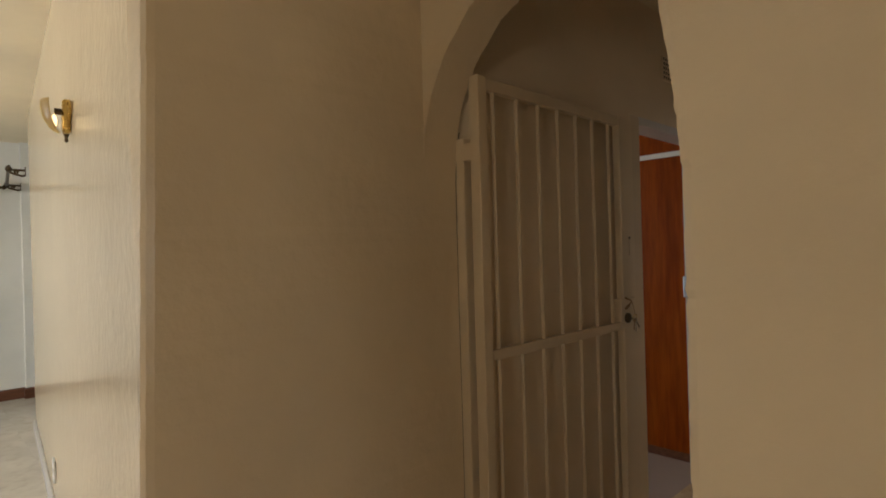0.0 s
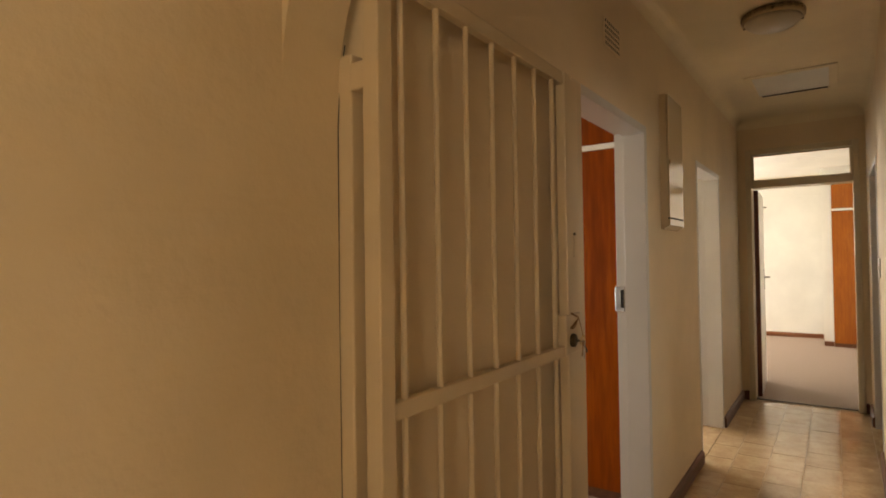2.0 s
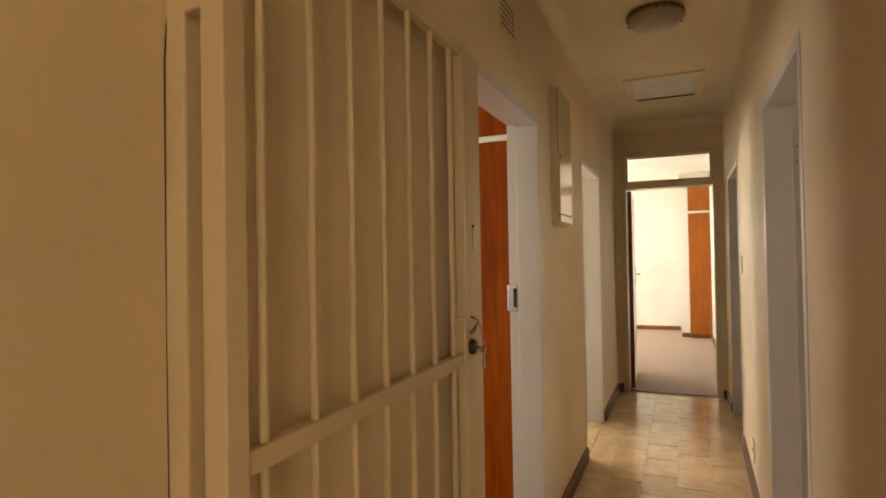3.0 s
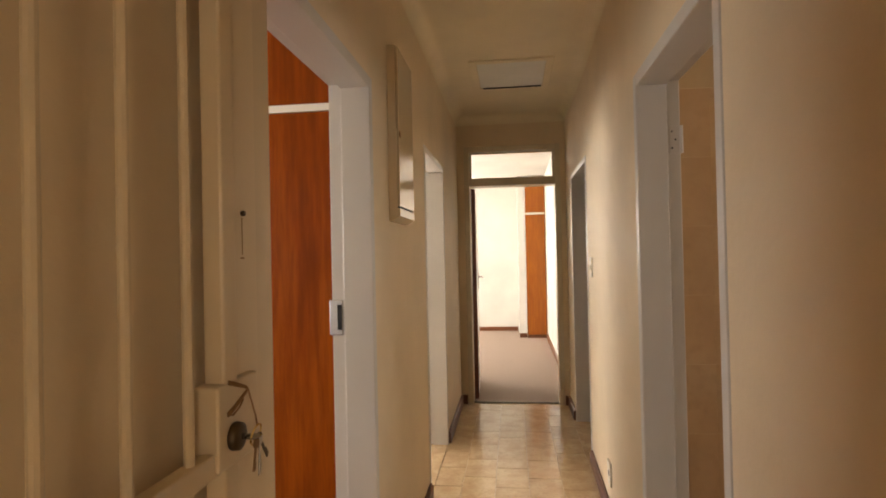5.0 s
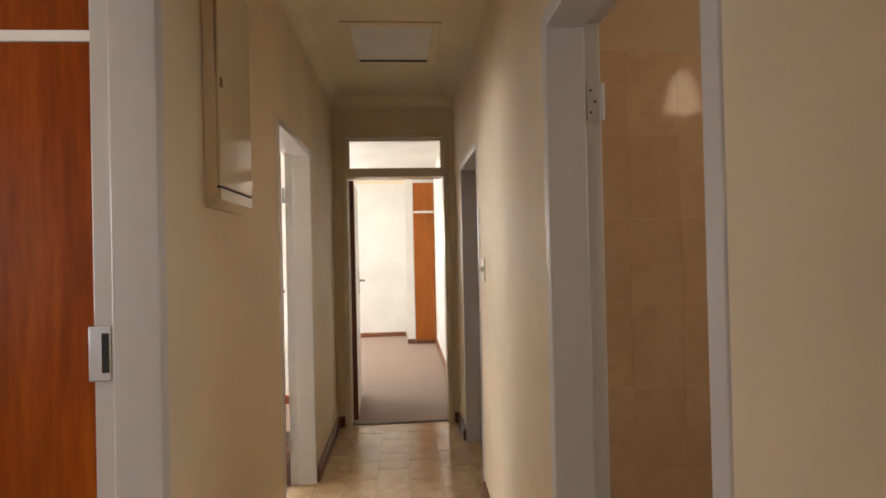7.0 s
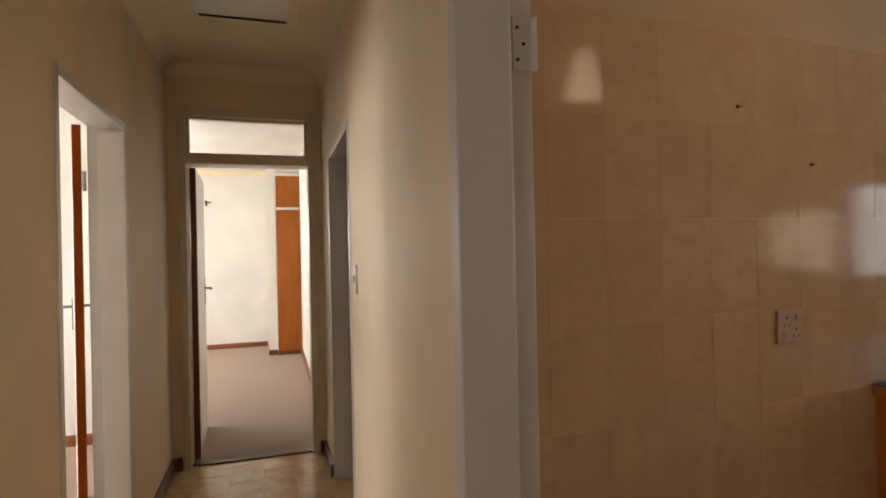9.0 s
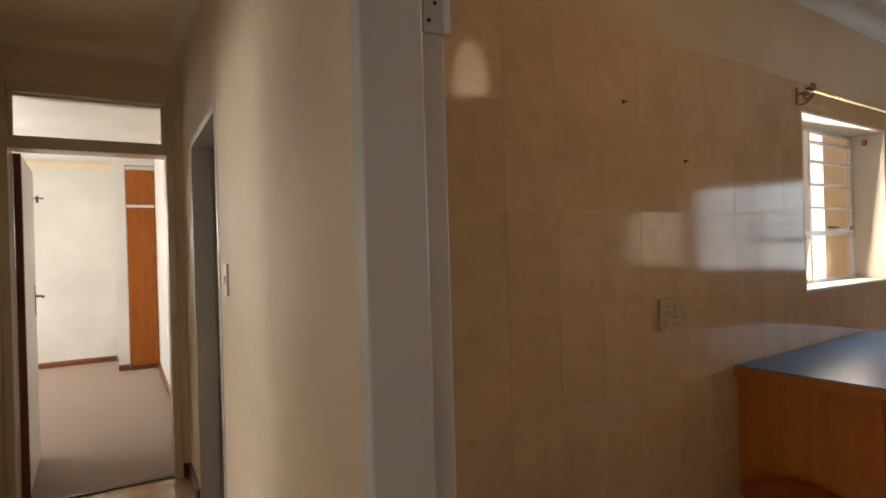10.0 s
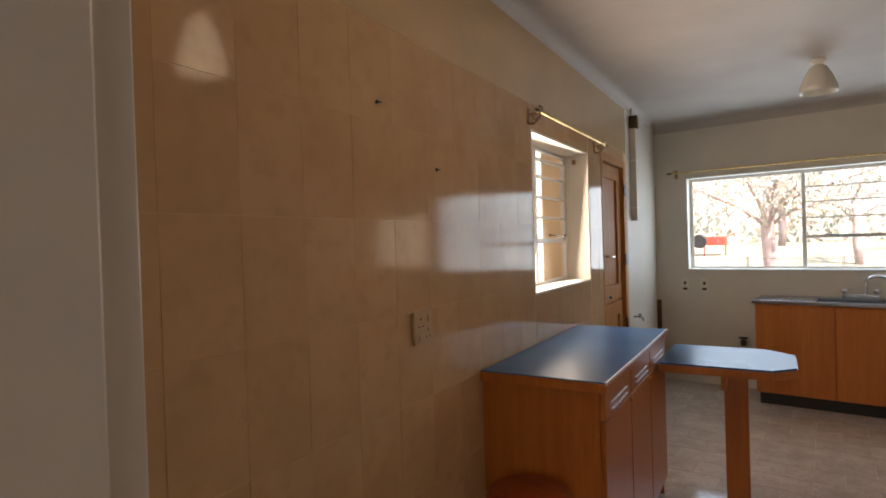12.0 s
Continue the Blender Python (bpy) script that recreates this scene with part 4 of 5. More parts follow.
part("bulb", lathe([(0.002, 0.030), (0.006, 0.022), (0.009, 0.008), (0.008, -0.006), (0.006, -0.018)], 16, at=(0, -0.050, -0.040)), M_BULB, t, "small glowing candle bulb", True)
part("wall_shield", box(-0.034, 0.034, -0.026, 0.0, -0.085, 0.045, 0.011), M_BRASS, t, "brass wall plate")
part("finial", lathe([(0.002, -0.115), (0.008, -0.108), (0.005, -0.098), (0.010, -0.085)], 12, at=(0, -0.014, 0)), M_BRONZE, t, smooth=True)
t = thing("wall_socket", on_skew(LORG, LSKEW, -2.55, 0, 0.26), LSKEW, "white socket low on the rough living room wall", "wall socket")
part("plate", box(-0.05, 0.05, -0.010, 0, -0.06, 0.06, 0.003), M_DOORW, t)
part("socket_hole", box(-0.012, 0.012, -0.0108, -0.0098, -0.012, 0.012), M_DARK, t)

# ---- kitchen ----
# base unit with its worktop, in the tiled wall's frame
t = thing("kitchen_base_unit", on_skew(KORG, SKEW, 0.01, -0.003), SKEW, "orange wood laminate base cabinet with drawers and doors", "cabinet")
CW, CD, CH = 1.25, 0.47, 0.872
part("side_panel", box(0, 0.018, -CD, 0, 0.0, CH, 0.002), M_CAB, t)
part("side_panel", box(CW - 0.018, CW, -CD, 0, 0.0, CH, 0.002), M_CAB, t)
part("back_panel", box(0.018, CW - 0.018, -0.02, -0.006, 0.1, CH, 0.001), M_CAB, t)
part("bottom_panel", box(0.018, CW - 0.018, -CD + 0.01, -0.02, 0.09, 0.108, 0.001), M_CAB, t)
part("plinth", box(0.018, CW - 0.018, -CD + 0.05, -CD + 0.066, 0.0, 0.09, 0.001), M_PLINTH, t)
for i in range(3):
    a, b = 0.004 + i * CW / 3, (i + 1) * CW / 3 - 0.004
    d = part("drawer_front", box(a, b, -CD - 0.019, -CD - 0.001, 0.765, 0.862, 0.003), M_CAB, t)
    part("grip_line", box(a + 0.08, b - 0.08, -CD - 0.026, -CD - 0.019, 0.812, 0.816, 0.001), M_TOPEDGE, d, "thin aluminium line")
    part("grip_strip", box(a + 0.08, b - 0.08, -CD - 0.028, -CD - 0.019, 0.787, 0.792, 0.0015), M_TOPEDGE, d, "aluminium grip strip")
    d = part("door", box(a, b, -CD - 0.019, -CD - 0.001, 0.10, 0.757, 0.003), M_CAB, t)
    part("key", tube((b - 0.03, -CD - 0.018, 0.748), (b - 0.03, -CD - 0.034, 0.748), 0.007), M_BRASS, d)
t = thing("worktop", on_skew(KORG, SKEW, 0.0, -0.006, 0.872), SKEW, "grey laminate worktop tinted blue for the sky's reflection, with an aluminium front edge", "worktop")
part("slab", box(-0.012, CW + 0.03, -0.495, 0, 0.0, 0.038, 0.003), M_TOP, t)
part("front_edge", box(-0.012, CW + 0.03, -0.4985, -0.495, 0.0, 0.0275, 0.001), M_CAB, t)
part("wood_edge", box(-0.016, -0.012, -0.495, 0, 0.0, 0.034, 0.001), M_CAB, t)
part("metal_edge", box(-0.012, CW + 0.03, -0.501, -0.495, 0.028, 0.039, 0.001), M_TOPEDGE, t, "bright aluminium edge strip")

# breakfast ledge with cut corners on one leg
t = thing("breakfast_table", on_skew(KORG, SKEW, 1.0, -0.505, 0.0), SKEW, "grey breakfast ledge tinted blue for the sky's reflection, with cut corners on one leg", "table")
pts = [(0.0, 0.0), (0.0, -0.50), (0.10, -0.60), (0.42, -0.60), (0.54, -0.47), (0.54, 0.0)]
part("tabletop", prism(pts, "z", 0.748, 0.782), M_TOP, t)
inset = [(-0.004, 0.0), (-0.004, -0.502), (0.098, -0.604), (0.422, -0.604), (0.544, -0.472), (0.544, 0.0)]
bm = prism(inset, "z", 0.735, 0.772)
part("edge_band", bm, M_CAB, t, "orange wood edge band")
part("leg", box(0.215, 0.255, -0.39, -0.28, 0.0, 0.736, 0.004), M_CAB, t, "orange wood panel leg")
part("apron", box(0.03, 0.51, -0.30, -0.28, 0.66, 0.736, 0.003), M_CAB, t)

# round stool beside the unit
t = thing("stool", on_skew(KORG, SKEW, -0.185, -0.27, 0.0), SKEW, "round red-brown wooden stool beside the base cabinet", "stool")
part("seat", lathe([(0.02, 0.0), (0.128, 0.0), (0.142, 0.008), (0.145, 0.02), (0.137, 0.032), (0.02, 0.036)], 40, at=(0, 0, 0.518)), M_STOOL, t, smooth=True)
for k in range(4):
    a = math.pi / 4 + k * math.pi / 2
    part("leg", tube((0.135 * math.cos(a), 0.135 * math.sin(a), 0), (0.105 * math.cos(a), 0.105 * math.sin(a), 0.52), 0.014, r2=0.017), M_STOOL, t)
for k in range(4):
    a, b2 = math.pi / 4 + k * math.pi / 2, math.pi / 4 + (k + 1) * math.pi / 2
    part("stretcher", tube((0.123 * math.cos(a), 0.123 * math.sin(a), 0.2), (0.123 * math.cos(b2), 0.123 * math.sin(b2), 0.2), 0.009), M_STOOL, t)

# double socket on the tiles
t = thing("wall_socket", on_skew(KORG, SKEW, -0.425, -0.004, 1.143), SKEW, "beige plastic double socket on the kitchen tiles", "wall socket")
part("plate", box(-0.055, 0.055, -0.010, 0, -0.055, 0.055, 0.003), M_SOCKET, t)
for i, (x, z, r) in enumerate([(-0.018, 0.03, 0.006), (-0.03, 0.005, 0.005), (-0.006, 0.005, 0.005), (0.025, -0.01, 0.006), (0.013, -0.033, 0.005), (0.037, -0.033, 0.005)]):
    part("pin_hole", tube((x, -0.0095, z), (x, -0.0108, z), r * 0.65, n=10), M_DARK, t)
part("switch_rocker", box(0.02, 0.034, -0.016, -0.010, 0.018, 0.04, 0.002), M_SOCKET, t)
part("switch_rocker", box(-0.034, -0.02, -0.016, -0.010, -0.042, -0.02, 0.002), M_SOCKET, t)
for x, z in ((-0.631, 1.857), (-0.296, 1.684)):
    t = thing("wall_plug", on_skew(KORG, SKEW, x, -0.004, z), SKEW, "dark screw hole drilled in the kitchen tiles", "screw hole", "screw holes in the tiles")
    part("plug", tube((0, 0.001, 0), (0, -0.003, 0), 0.006, n=10), M_DARK, t)
    part("screw", path_tube([(0, 0, 0), (0.003, -0.008, -0.001), (0.010, -0.010, 0.0)], 0.0018, n=6), M_IRON, t)

# two-part back door
t = thing("back_door", on_skew(KORG, SKEW, KDR[0], 0.0, 0.0), SKEW, "varnished wooden stable door in two halves", "door")
dw, dt = KDR[1] - KDR[0], KDR[3]
part("frame_side", box(0, 0.06, -0.004, 0.12, 0, dt, 0.004), M_BDOOR, t)
part("frame_side", box(dw - 0.06, dw, -0.004, 0.12, 0, dt, 0.004), M_BDOOR, t)
part("frame_head", box(0.06, dw - 0.06, -0.004, 0.12, dt - 0.06, dt, 0.004), M_BDOOR, t)
for nm, z0, z1 in (("lower_leaf", 0.01, 0.93), ("upper_leaf", 0.945, dt - 0.065)):
    leaf = part(nm, box(0.062, dw - 0.062, 0.045, 0.07, z0, z1, 0.003), M_BDOOR, t)
    for a in ((0.062, 0.16, z0, z1), (dw - 0.16, dw - 0.062, z0, z1)):
        part("stile", box(a[0], a[1], 0.028, 0.045, a[2], a[3], 0.003), M_BDOOR, leaf)
    for za, zb in ((z0, z0 + 0.12), (z1 - 0.1, z1)):
        part("rail", box(0.16, dw - 0.16, 0.028, 0.045, za, zb, 0.003), M_BDOOR, leaf)
h = part("handle", box(0.075, 0.115, 0.022, 0.028, 1.17, 1.36, 0.002), M_CHROME, t, "chrome lever handle")
part("lever", path_tube([(0.095, 0.024, 1.29), (0.095, -0.02, 1.29), (0.11, -0.028, 1.29), (0.20, -0.028, 1.285)], 0.009), M_CHROME, h)
h = part("bolt", box(0.07, 0.16, 0.018, 0.028, 0.985, 1.02, 0.002), M_IRON, t, "dark sliding bolt")
part("bolt_bar", path_tube([(0.05, 0.012, 1.0), (0.18, 0.012, 1.0), (0.18, -0.006, 0.985)], 0.007), M_IRON, h)
for hz in (1.75, 1.2, 0.7):
    part("hinge", box(dw - 0.07, dw - 0.03, -0.012, 0.0, hz, hz + 0.09, 0.002), M_IRON, t)

# pipe duct and small fittings past the door
t = thing("cable_duct", on_skew(KORG, SKEW, 2.83, -0.03, 0.0), SKEW, "pale painted cable duct high beside the back door", "cable duct")
part("duct", box(-0.022, 0.022, -0.022, 0.028, 1.56, 2.33, 0.004), M_KWALL, t, "pale painted cable duct")
part("upper_pipe", tube((0, 0.012, 2.42), (0, 0.012, KCEIL - 0.01), 0.010), M_KWALL, t)
part("junction", box(-0.030, 0.030, -0.040, 0.028, 2.325, 2.43, 0.006), M_BRONZE, t, "dark brown junction piece")
for z in (1.66, 2.05):
    part("clip", box(-0.026, 0.026, -0.025, 0.028, z, z + 0.014, 0.002), M_WHITE, t)
t = thing("garden_tap", on_skew(KORG, SKEW, 2.80, -0.03, 0.76), SKEW, "small steel tap low by the back door", "tap")
bm = path_tube([(0, 0.03, 0), (0, -0.03, 0), (0, -0.045, -0.008), (0, -0.048, -0.035)], 0.008)
part("spout", bm, M_STEEL, t, smooth=True)
part("knob", lathe([(0.005, 0), (0.016, 0.009), (0.016, 0.015), (0.004, 0.020)], 14, at=(0, -0.022, 0.008)), M_STEEL, t, smooth=True)
t = thing("gas_pipe_box", on_skew(BORG, BSKEW, 0, 0.06, 0.0), BSKEW, "dark grey pipe stub in the kitchen corner", "pipe")
part("stub", box(-0.05, -0.005, -0.03, 0.02, 0.0, 0.79, 0.01), M_SKIRT, t)
for y in (-0.195, -0.37):
    t = thing("light_switch", on_skew(BORG, BSKEW, 0, y, 0.94), BSKEW, "small ivory switch below the sink window", "light switch", "switches under the window")
    part("plate", box(-0.010, 0, -0.036, 0.036, -0.065, 0.065, 0.003), M_PLASTIC, t)
    part("rocker", box(-0.016, -0.009, -0.012, 0.012, 0.005, 0.035, 0.002), M_IRON, t)
    part("pin_hole", box(-0.0108, -0.0098, -0.02, 0.02, -0.045, -0.025), M_DARK, t)

# sink unit along the end wall
t = thing("sink_unit", on_skew(BORG, BSKEW, 0, -0.86), BSKEW, "orange wood laminate sink cabinet on a black plinth", "cabinet")
SL, SD = 2.2, 0.50
part("body", box(-SD + 0.02, -0.004, -SL, 0, 0.10, 0.680, 0.003), M_CAB, t)
part("front_rail", box(-SD + 0.02, -SD + 0.045, -SL, 0, 0.680, 0.840, 0.002), M_CAB, t)
for y0 in (-SL, -0.018):
    part("end_panel", box(-SD + 0.045, -0.004, y0, y0 + 0.018, 0.680, 0.840, 0.002), M_CAB, t)
part("plinth", box(-SD + 0.06, -0.02, -SL, -0.02, 0.0, 0.10, 0.001), M_PLINTH, t, "black plinth")
for i in range(4):
    a, b = -SL + i * SL / 4 + 0.003, -SL + (i + 1) * SL / 4 - 0.003
    d = part("door", box(-SD, -SD + 0.018, a, b, 0.105, 0.836, 0.003), M_CAB, t)
t = thing("steel_sink", on_skew(BORG, BSKEW, 0, -0.845, 0.842), BSKEW, "stainless steel sink top with a sunken bowl", "sink")
bm = None
for a in ((-0.53, -0.44, -SL, 0), (-0.12, -0.003, -SL, 0), (-0.44, -0.12, -0.42, 0), (-0.44, -0.12, -SL, -0.98)):
    bm = box(*a, 0.0, 0.022, 0.002, bm)
part("drainer", bm, M_STEEL, t)
for i in range(7):
    part("drainer_rib", box(-0.40, -0.16, -0.08 - i * 0.045, -0.065 - i * 0.045, 0.022, 0.026, 0.002), M_STEEL, t)
bm = None
for a in ((-0.44, -0.425, -0.98, -0.42), (-0.135, -0.12, -0.98, -0.42), (-0.425, -0.135, -0.98, -0.965), (-0.425, -0.135, -0.435, -0.42)):
    bm = box(*a, -0.14, 0.018, 0.002, bm)
bm = box(-0.44, -0.12, -0.98, -0.42, -0.15, -0.14, 0.002, bm)
part("bowl", bm, M_STEEL, t)
part("raised_rim", box(-0.53, -0.52, -SL, 0, 0.022, 0.03, 0.002), M_STEEL, t)
t = thing("sink_mixer_tap", on_skew(BORG, BSKEW, -0.075, -1.60, 0.864), BSKEW, "chrome mixer tap with a curved swan-neck spout", "tap")
part("body", box(-0.025, 0.025, -0.09, 0.16, 0.0, 0.04, 0.012), M_CHROME, t)
part("spout", path_tube([(0, 0.0, 0.03)] + [(-0.12 * math.sin(a) * 0.8, -0.075 + 0.075 * math.cos(a * 1.0), 0.13 + 0.06 * math.sin(a)) for a in [math.pi * k / 10 for k in range(11)]], 0.011), M_CHROME, t, smooth=True)
for y in (-0.07, 0.14):
    part("tap_knob", lathe([(0.012, 0), (0.024, 0.012), (0.024, 0.03), (0.006, 0.04)], 16, at=(0, y, 0.04)), M_CHROME, t, smooth=True)
t = thing("stopcock", on_skew(BORG, BSKEW, 0, -0.70, 0.426), BSKEW, "dark bronze water stopcock on the wall beside the sink cabinet", "stopcock")
part("pipe_stub", tube((0.0, 0, 0), (-0.05, 0, 0), 0.014), M_BRONZE, t)
part("body", lathe([(0.004, -0.03), (0.022, -0.024), (0.028, 0.0), (0.022, 0.024), (0.010, 0.03), (0.010, 0.04)], 16, at=(-0.06, 0, 0)), M_BRONZE, t, smooth=True)
part("wheel", lathe([(0.004, 0.036), (0.036, 0.038), (0.040, 0.044), (0.036, 0.050), (0.004, 0.052)], 20, at=(-0.06, 0, 0)), M_IRON, t, "dark round hand wheel", True)


def pendant(loc, label, mat, drop=0.0, wide=1.0, tall=1.0):
    t = thing("pendant_lamp", loc, 0, label, "ceiling lamp")
    part("ceiling_rose", lathe([(0.042, 0), (0.046, -0.010), (0.026, -0.032), (0.018, -0.045 - drop)], 24), M_WHITE, t, smooth=True)
    part("shade", lathe([(r * wide, z * tall - drop) for r, z in ((0.024, -0.035), (0.046, -0.05), (0.078, -0.105), (0.104, -0.175), (0.109, -0.212), (0.104, -0.212), (0.072, -0.11), (0.022, -0.045))], 40, wall=False), mat, t, "frosted glass bell shade", True)
    part("bulb", lathe([(0.004, -0.145 - drop), (0.022, -0.125 - drop), (0.026, -0.10 - drop), (0.014, -0.065 - drop), (0.012, -0.045 - drop)], 16), M_FROST, t, smooth=True)
    return t


pendant((4.60, 3.886, KCEIL), "frosted white glass bell lamp on the kitchen ceiling", M_FROST)
pendant((1.66, 4.12, KCEIL), "lit frosted bell lamp near the kitchen doorway", M_SHADE, 0.15, 0.82, 1.2)

# ---- outside ----
structure("ground", box(-400, 400, -400, 400, -0.45, -0.30), M_LAWN, "dry yellowish lawn round the house", "ground")
structure("earth_bank", prism([(16.0, -0.31), (21, 0.2), (28, 0.75), (60, 1.0), (60, -0.4)], "y", -60, 60), M_LAWN, "dry grassy bank rising behind the garden", "ground")
structure("boundary_wall", box(2.4, 18.0, 8.4, 8.6, -0.3, 3.4, 0.02), M_OUTL, "pale cream neighbouring house wall outside the kitchen", "wall")
t = thing("veranda_post", (4.88, 5.78, -0.3), 0, "ochre painted veranda post outside the kitchen window", "post")
part("shaft", box(-0.14, 0.14, -0.11, 0.11, 0, 2.9, 0.01), M_OUTW, t)
part("foot", box(-0.17, 0.17, -0.15, 0.15, 0, 0.14, 0.01), M_OUTW, t)

rng = random.Random(7)


def tree(loc, h, spread, seed, label, leaves=900, lean=0.0):
    r = random.Random(seed)
    t = thing("tree", loc, r.uniform(0, 360), label, "tree")
    bm = path_tube([(0, 0, 0), (0.05, 0.02, h * 0.2), (0.02 + lean, 0.06, h * 0.42), (0.1 + lean, 0, h * 0.62)], 0.16 * h / 5, n=9)
    tips = []
    for k in range(9):
        a, up = r.uniform(0, 6.28), r.uniform(0.35, 0.6)
        b0 = Vector((0.03 + lean, 0.04, h * up))
        b1 = b0 + Vector((math.cos(a), math.sin(a), r.uniform(0.4, 0.9))) * spread * r.uniform(0.35, 0.6)
        b2 = b1 + Vector((math.cos(a + r.uniform(-0.6, 0.6)), math.sin(a + r.uniform(-0.6, 0.6)), r.uniform(0.1, 0.6))) * spread * 0.4
        bm = path_tube([b0, b0.lerp(b1, 0.5) + Vector((0, 0, 0.1)), b1], 0.05 * h / 5, bm, 6)
        bm = path_tube([b1, b2], 0.02 * h / 5, bm, 5)
        tips += [b1, b2, b1.lerp(b2, 0.5), b0.lerp(b1, 0.7)]
    part("trunk", bm, M_BARK, t, smooth=True)
    verts, faces = [], []
    for _ in range(leaves):
        c = r.choice(tips) + Vector((r.gauss(0, 1), r.gauss(0, 1), r.gauss(0, 0.7))) * spread * 0.16
        s = r.uniform(0.022, 0.05) * h / 5
        q = Euler((r.uniform(0, 6), r.uniform(0, 6), r.uniform(0, 6))).to_matrix()
        i = len(verts)
        verts += [tuple(c + q @ Vector(p) * s) for p in ((-1.4, 0, 0), (0, -0.7, 0.1), (1.4, 0, 0), (0, 0.7, 0.1))]
        faces.append((i, i + 1, i + 2, i + 3))
    me = bpy.data.meshes.new("crown")
    me.from_pydata(verts, [], faces)
    me.materials.append(M_LEAF)
    c = new("crown", me)
    c.parent = t
    return t


for i, (x, y, z, h, sp, n) in enumerate([(15.2, 4.95, -0.3, 4.6, 2.6, 900), (22.5, 3.0, 0.25, 3.8, 2.2, 500), (24.0, 8.6, 0.4, 4.6, 2.6, 700), (26.0, 0.5, 0.55, 4.6, 2.4, 500), (31.0, 5.6, 0.75, 5.0, 3.0, 700), (33.0, -3.0, 0.8, 5.2, 3.0, 600)]):
    tree((x, y, z), h, sp, 20 + i, "garden tree with thin yellowish and russet foliage, paled for haze and glare", n * 5)

# thin shrubs along the far side of the garden, in the haze-paled leaf colour
r = random.Random(77)
verts, faces = [], []
for _ in range(5200):
    x, y = 38 + r.gauss(0, 1.2), r.uniform(-16, 26)
    top = 3.0 + 0.9 * math.sin(y * 0.9) + 0.6 * math.sin(y * 2.3 + 1)
    c = Vector((x, y, 0.6 + top * r.random() ** 0.8))
    q = Euler((r.uniform(0, 6), r.uniform(0, 6), r.uniform(0, 6))).to_matrix()
    s = r.uniform(0.10, 0.22)
    i = len(verts)
    verts += [tuple(c + q @ Vector(p) * s) for p in ((-1.4, 0, 0), (0, -0.7, 0.1), (1.4, 0, 0), (0, 0.7, 0.1))]
    faces.append((i, i + 1, i + 2, i + 3))
me = bpy.data.meshes.new("shrubs")
me.from_pydata(verts, [], faces)
me.materials.append(M_LEAF)
tagged(new("shrubs", me), "shrubs along the far garden edge, paled for haze and glare", "shrubs", kind="stuff")

t = thing("wire_fence", (13.2, 0, -0.3), 0, "wire garden fence on thin posts outside the kitchen", "fence")
for i in range(12):
    part("post", tube((0, -6 + i * 1.6, 0), (0, -6 + i * 1.6, 1.25), 0.03, n=8), M_STEEL, t)
for z in (0.3, 0.6, 0.9, 1.2):
    part("wire", tube((0, -6, z), (0, 11.6, z), 0.006, n=5), M_STEEL, t)
t = thing("farm_trailer", (25.5, 7.75, 0.53), 0, "red painted farm trailer with a dark wheel", "trailer")
M_RED = paint("red_enamel", (0.50, 0.07, 0.05), 0.4, 0.1, 20)
part("tray", box(-0.25, 0.25, -0.55, 0.35, 0.45, 0.80, 0.04), M_RED, t)
wheel = part("wheel", lathe([(0.20, -0.05), (0.27, -0.05), (0.29, 0.0), (0.27, 0.05), (0.20, 0.05)], 24), M_PLINTH, t, "dark rubber wheel", True)
wheel.matrix_basis = pose(-0.3, 0.42, 0.62, 0, 90, 0)
part("hub", tube((-0.34, 0.42, 0.62), (-0.26, 0.42, 0.62), 0.14, n=16), M_RED, t)
for y in (-0.5, 0.3):
    part("leg", tube((0, y, 0), (0, y, 0.5), 0.03, n=8), M_RED, t)
part("handle_bar", path_tube([(0, -0.5, 0.75), (0, -0.9, 0.95), (0, -1.2, 0.95)], 0.02), M_RED, t)

# ---- tiles, last ----


def slab_mesh(name, w, h, d, bevel, material):
    """One tile, lying in its local x-y plane with its face at z 0."""
    bm = bmesh.new()
    x, y, b = w / 2, h / 2, bevel
    lo = [bm.verts.new(p) for p in ((-x, -y, -d), (x, -y, -d), (x, y, -d), (-x, y, -d))]
    mid = [bm.verts.new(p) for p in ((-x, -y, -b), (x, -y, -b), (x, y, -b), (-x, y, -b))]
    up = [bm.verts.new(p) for p in ((-x + b, -y + b, 0), (x - b, -y + b, 0), (x - b, y - b, 0), (-x + b, y - b, 0))]
    for q, s in ((lo, mid), (mid, up)):
        for i in range(4):
            j = (i + 1) % 4
            bm.faces.new((q[i], q[j], s[j], s[i]))
    bm.faces.new(up)
    me = bpy.data.meshes.new(name)
    bm.to_mesh(me)
    bm.free()
    me.materials.append(material)
    return me


def lay(me, parent, m):
    ob = new("tile", me)
    ob.parent = parent
    ob.matrix_basis = m
    return ob


cache = {}


def cut(kind, w, h, mat):
    """The mesh of a tile cut to a size, shared by all of that size."""
    key = (kind, round(w, 3), round(h, 3))
    if key not in cache:
        cache[key] = slab_mesh("tile", w - (0.0004 if kind == "w" else 0.0034), h - (0.0012 if kind == "w" else 0.0034), 0.012, 0.0003 if kind == "w" else 0.0006, mat)
    return cache[key]


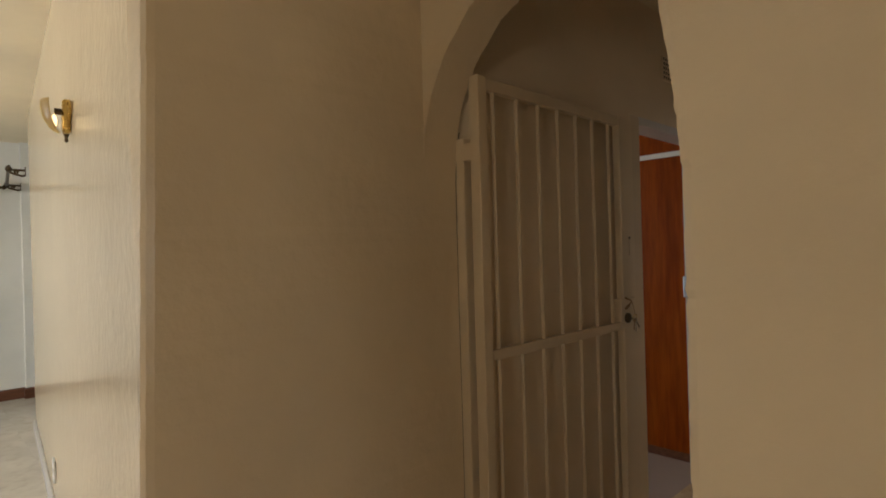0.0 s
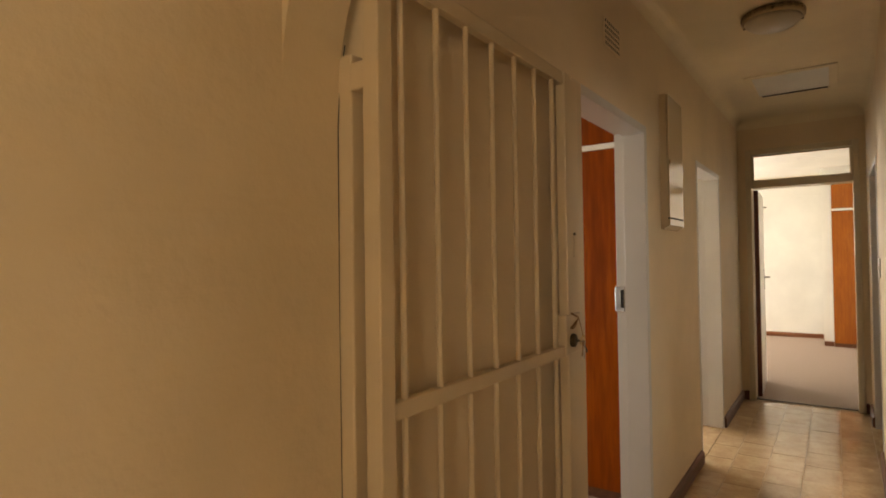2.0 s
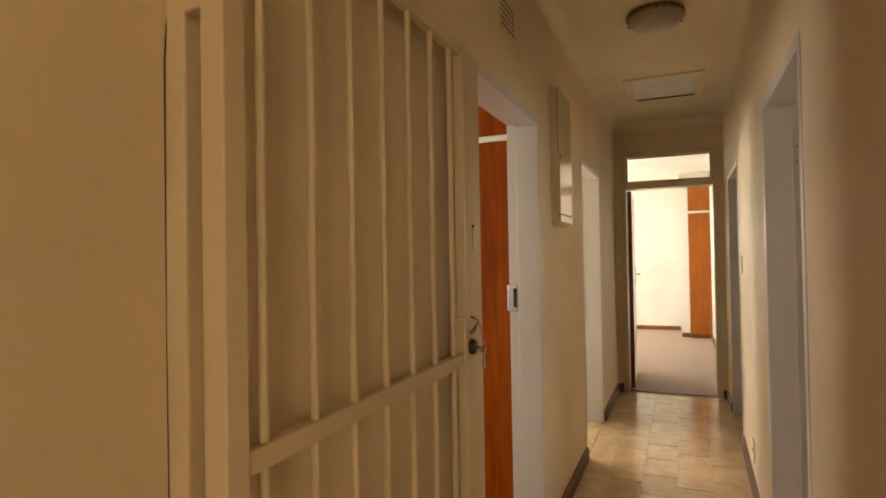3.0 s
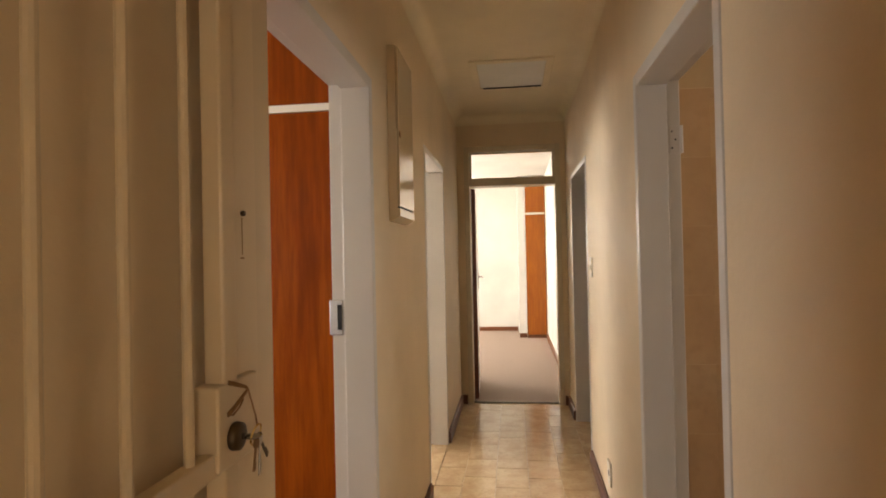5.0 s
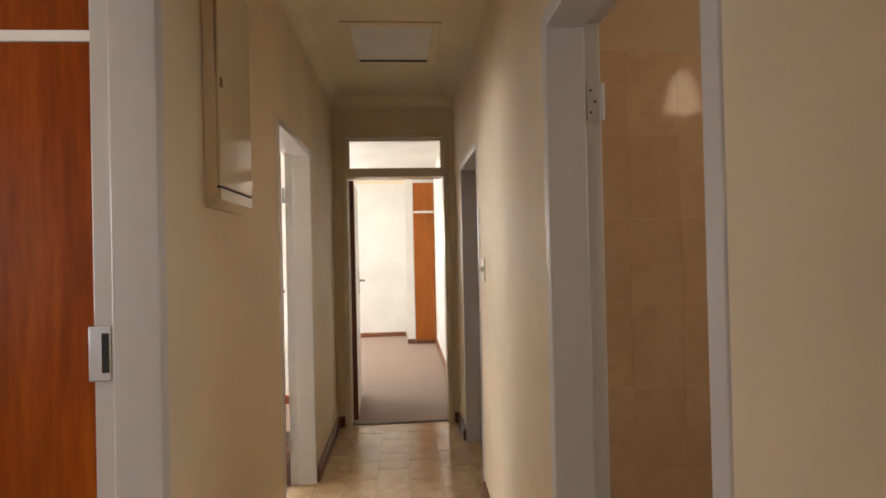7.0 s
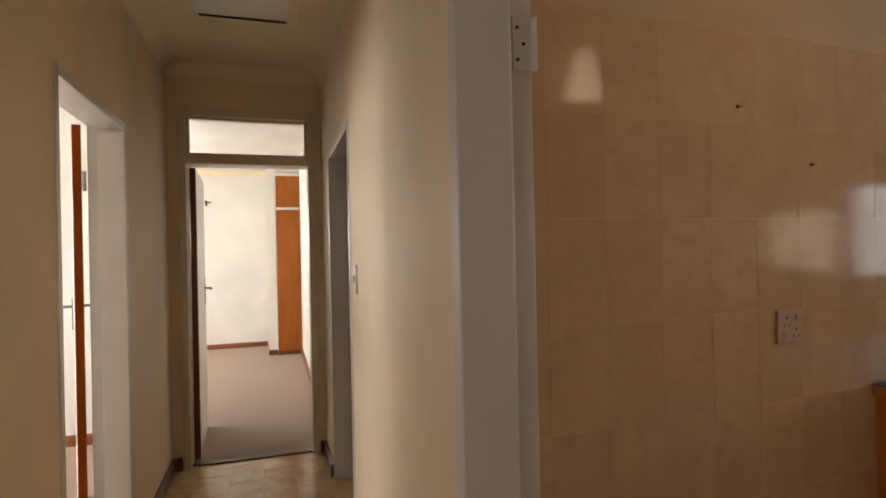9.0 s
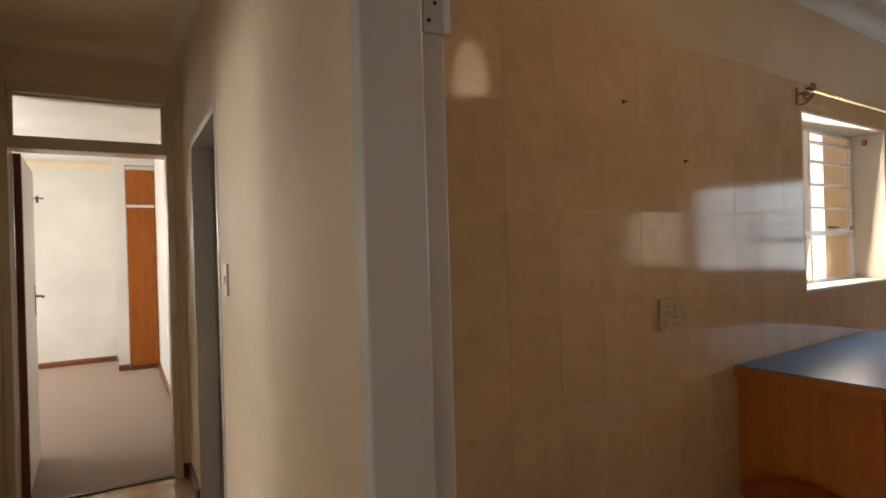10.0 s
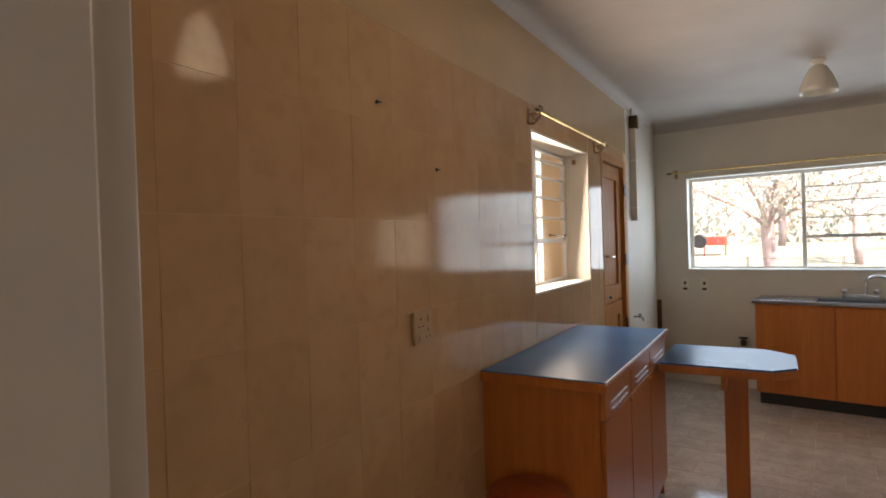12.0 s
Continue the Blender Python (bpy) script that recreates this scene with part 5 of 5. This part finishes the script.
def floor_tiles(name, label, x0, x1, y0, y1, x_off, mat, group, keep=None):
    t = thing(name, (0, 0, 0), 0, label, "floor tiles", kind="structure")
    k = math.floor((x0 - x_off) / 0.2)
    col = 0
    while x_off + k * 0.2 < x1:
        a, b = max(x0, x_off + k * 0.2), min(x1, x_off + (k + 1) * 0.2)
        j = -1
        while True:
            c = y0 + j * 0.3 + (0.15 if k % 2 else 0.0)
            d = c + 0.3
            if c >= y1:
                break
            c2, d2 = max(c, y0), min(d, y1)
            if b - a > 0.02 and d2 - c2 > 0.02 and (keep is None or keep((a + b) / 2, (c2 + d2) / 2)):
                tilt = (rng.uniform(-0.12, 0.12), rng.uniform(-0.12, 0.12))
                lay(cut(group, b - a, d2 - c2, mat), t, pose((a + b) / 2, (c2 + d2) / 2, rng.uniform(-0.0006, 0.0006), tilt[0], tilt[1], 0))
            j += 1
        k += 1
    return t


floor_tiles("floor_tiles_passage", "beige mottled glazed floor tiles with pale grout", -0.5, 0.5, 2.6, 7.63, 0.07, M_FLOOR, "p")
floor_tiles("floor_tiles_kitchen", "pale beige glazed kitchen floor tiles", 2.3, 6.1, 2.6, 5.25, 0.05, M_KFLOOR, "k", lambda x, y: y < 5.0 + (x - 2.2) * 0.064)
structure("floor_tiles_hall", box(-0.52, 0.46, 1.66, 2.6, -0.012, 0.0), M_FLOOR, "beige floor tiles under the arch", "floor")
structure("floor_tiles_doorway", box(0.5, 2.3, 1.9, 5.6, -0.0125, -0.001), M_KFLOOR, "beige floor tiles by the kitchen doorway", "floor")
structure("floor_tiles_kitchen_side", box(2.3, 6.3, 1.9, 2.6, -0.0125, -0.001), M_KFLOOR, "pale kitchen floor along the far wall", "floor")
structure("door_sill", box(-0.65, -0.5, D1[0] + 0.04, D1[1] - 0.04, -0.012, 0.004), M_FLOOR, "beige tiled sill of the near bedroom", "floor")
structure("door_sill", box(-0.65, -0.5, LD[0] + 0.04, LD[1] - 0.04, -0.012, 0.004), M_FLOOR, "beige tiled sill of the side bedroom", "floor")

# kitchen wall tiles, 0.2 by 0.3 m, seven rows
t = thing("kitchen_wall_tiles", KORG, SKEW, "cream mottled glazed kitchen wall tiles", "wall tiles", kind="structure")
x_first, n_cols = -1.535, 21
for i in range(n_cols):
    for j in range(7):
        a, b = x_first + i * 0.196, x_first + (i + 1) * 0.196
        c, d = j * 0.3, (j + 1) * 0.3
        pieces = [(a, b, c, d)]
        for h0, h1, hz0, hz1 in (KW, KDR):
            done = []
            for (p, q, r, s) in pieces:
                if q <= h0 or p >= h1 or s <= hz0 or r >= hz1:
                    done.append((p, q, r, s))
                    continue
                if p < h0:
                    done.append((p, h0, r, s))
                if q > h1:
                    done.append((h1, q, r, s))
                if r < hz0:
                    done.append((max(p, h0), min(q, h1), r, hz0))
                if s > hz1:
                    done.append((max(p, h0), min(q, h1), hz1, s))
            pieces = done
        for p, q, r, s in pieces:
            q = min(q, 2.655)
            if q - p < 0.015 or s - r < 0.015:
                continue
            lay(cut("w", q - p, s - r, M_KTILE), t, pose((p + q) / 2, -0.001 + rng.uniform(-0.0004, 0.0004), (r + s) / 2, 90 + rng.uniform(-0.16, 0.16), rng.uniform(-0.16, 0.16), 0))
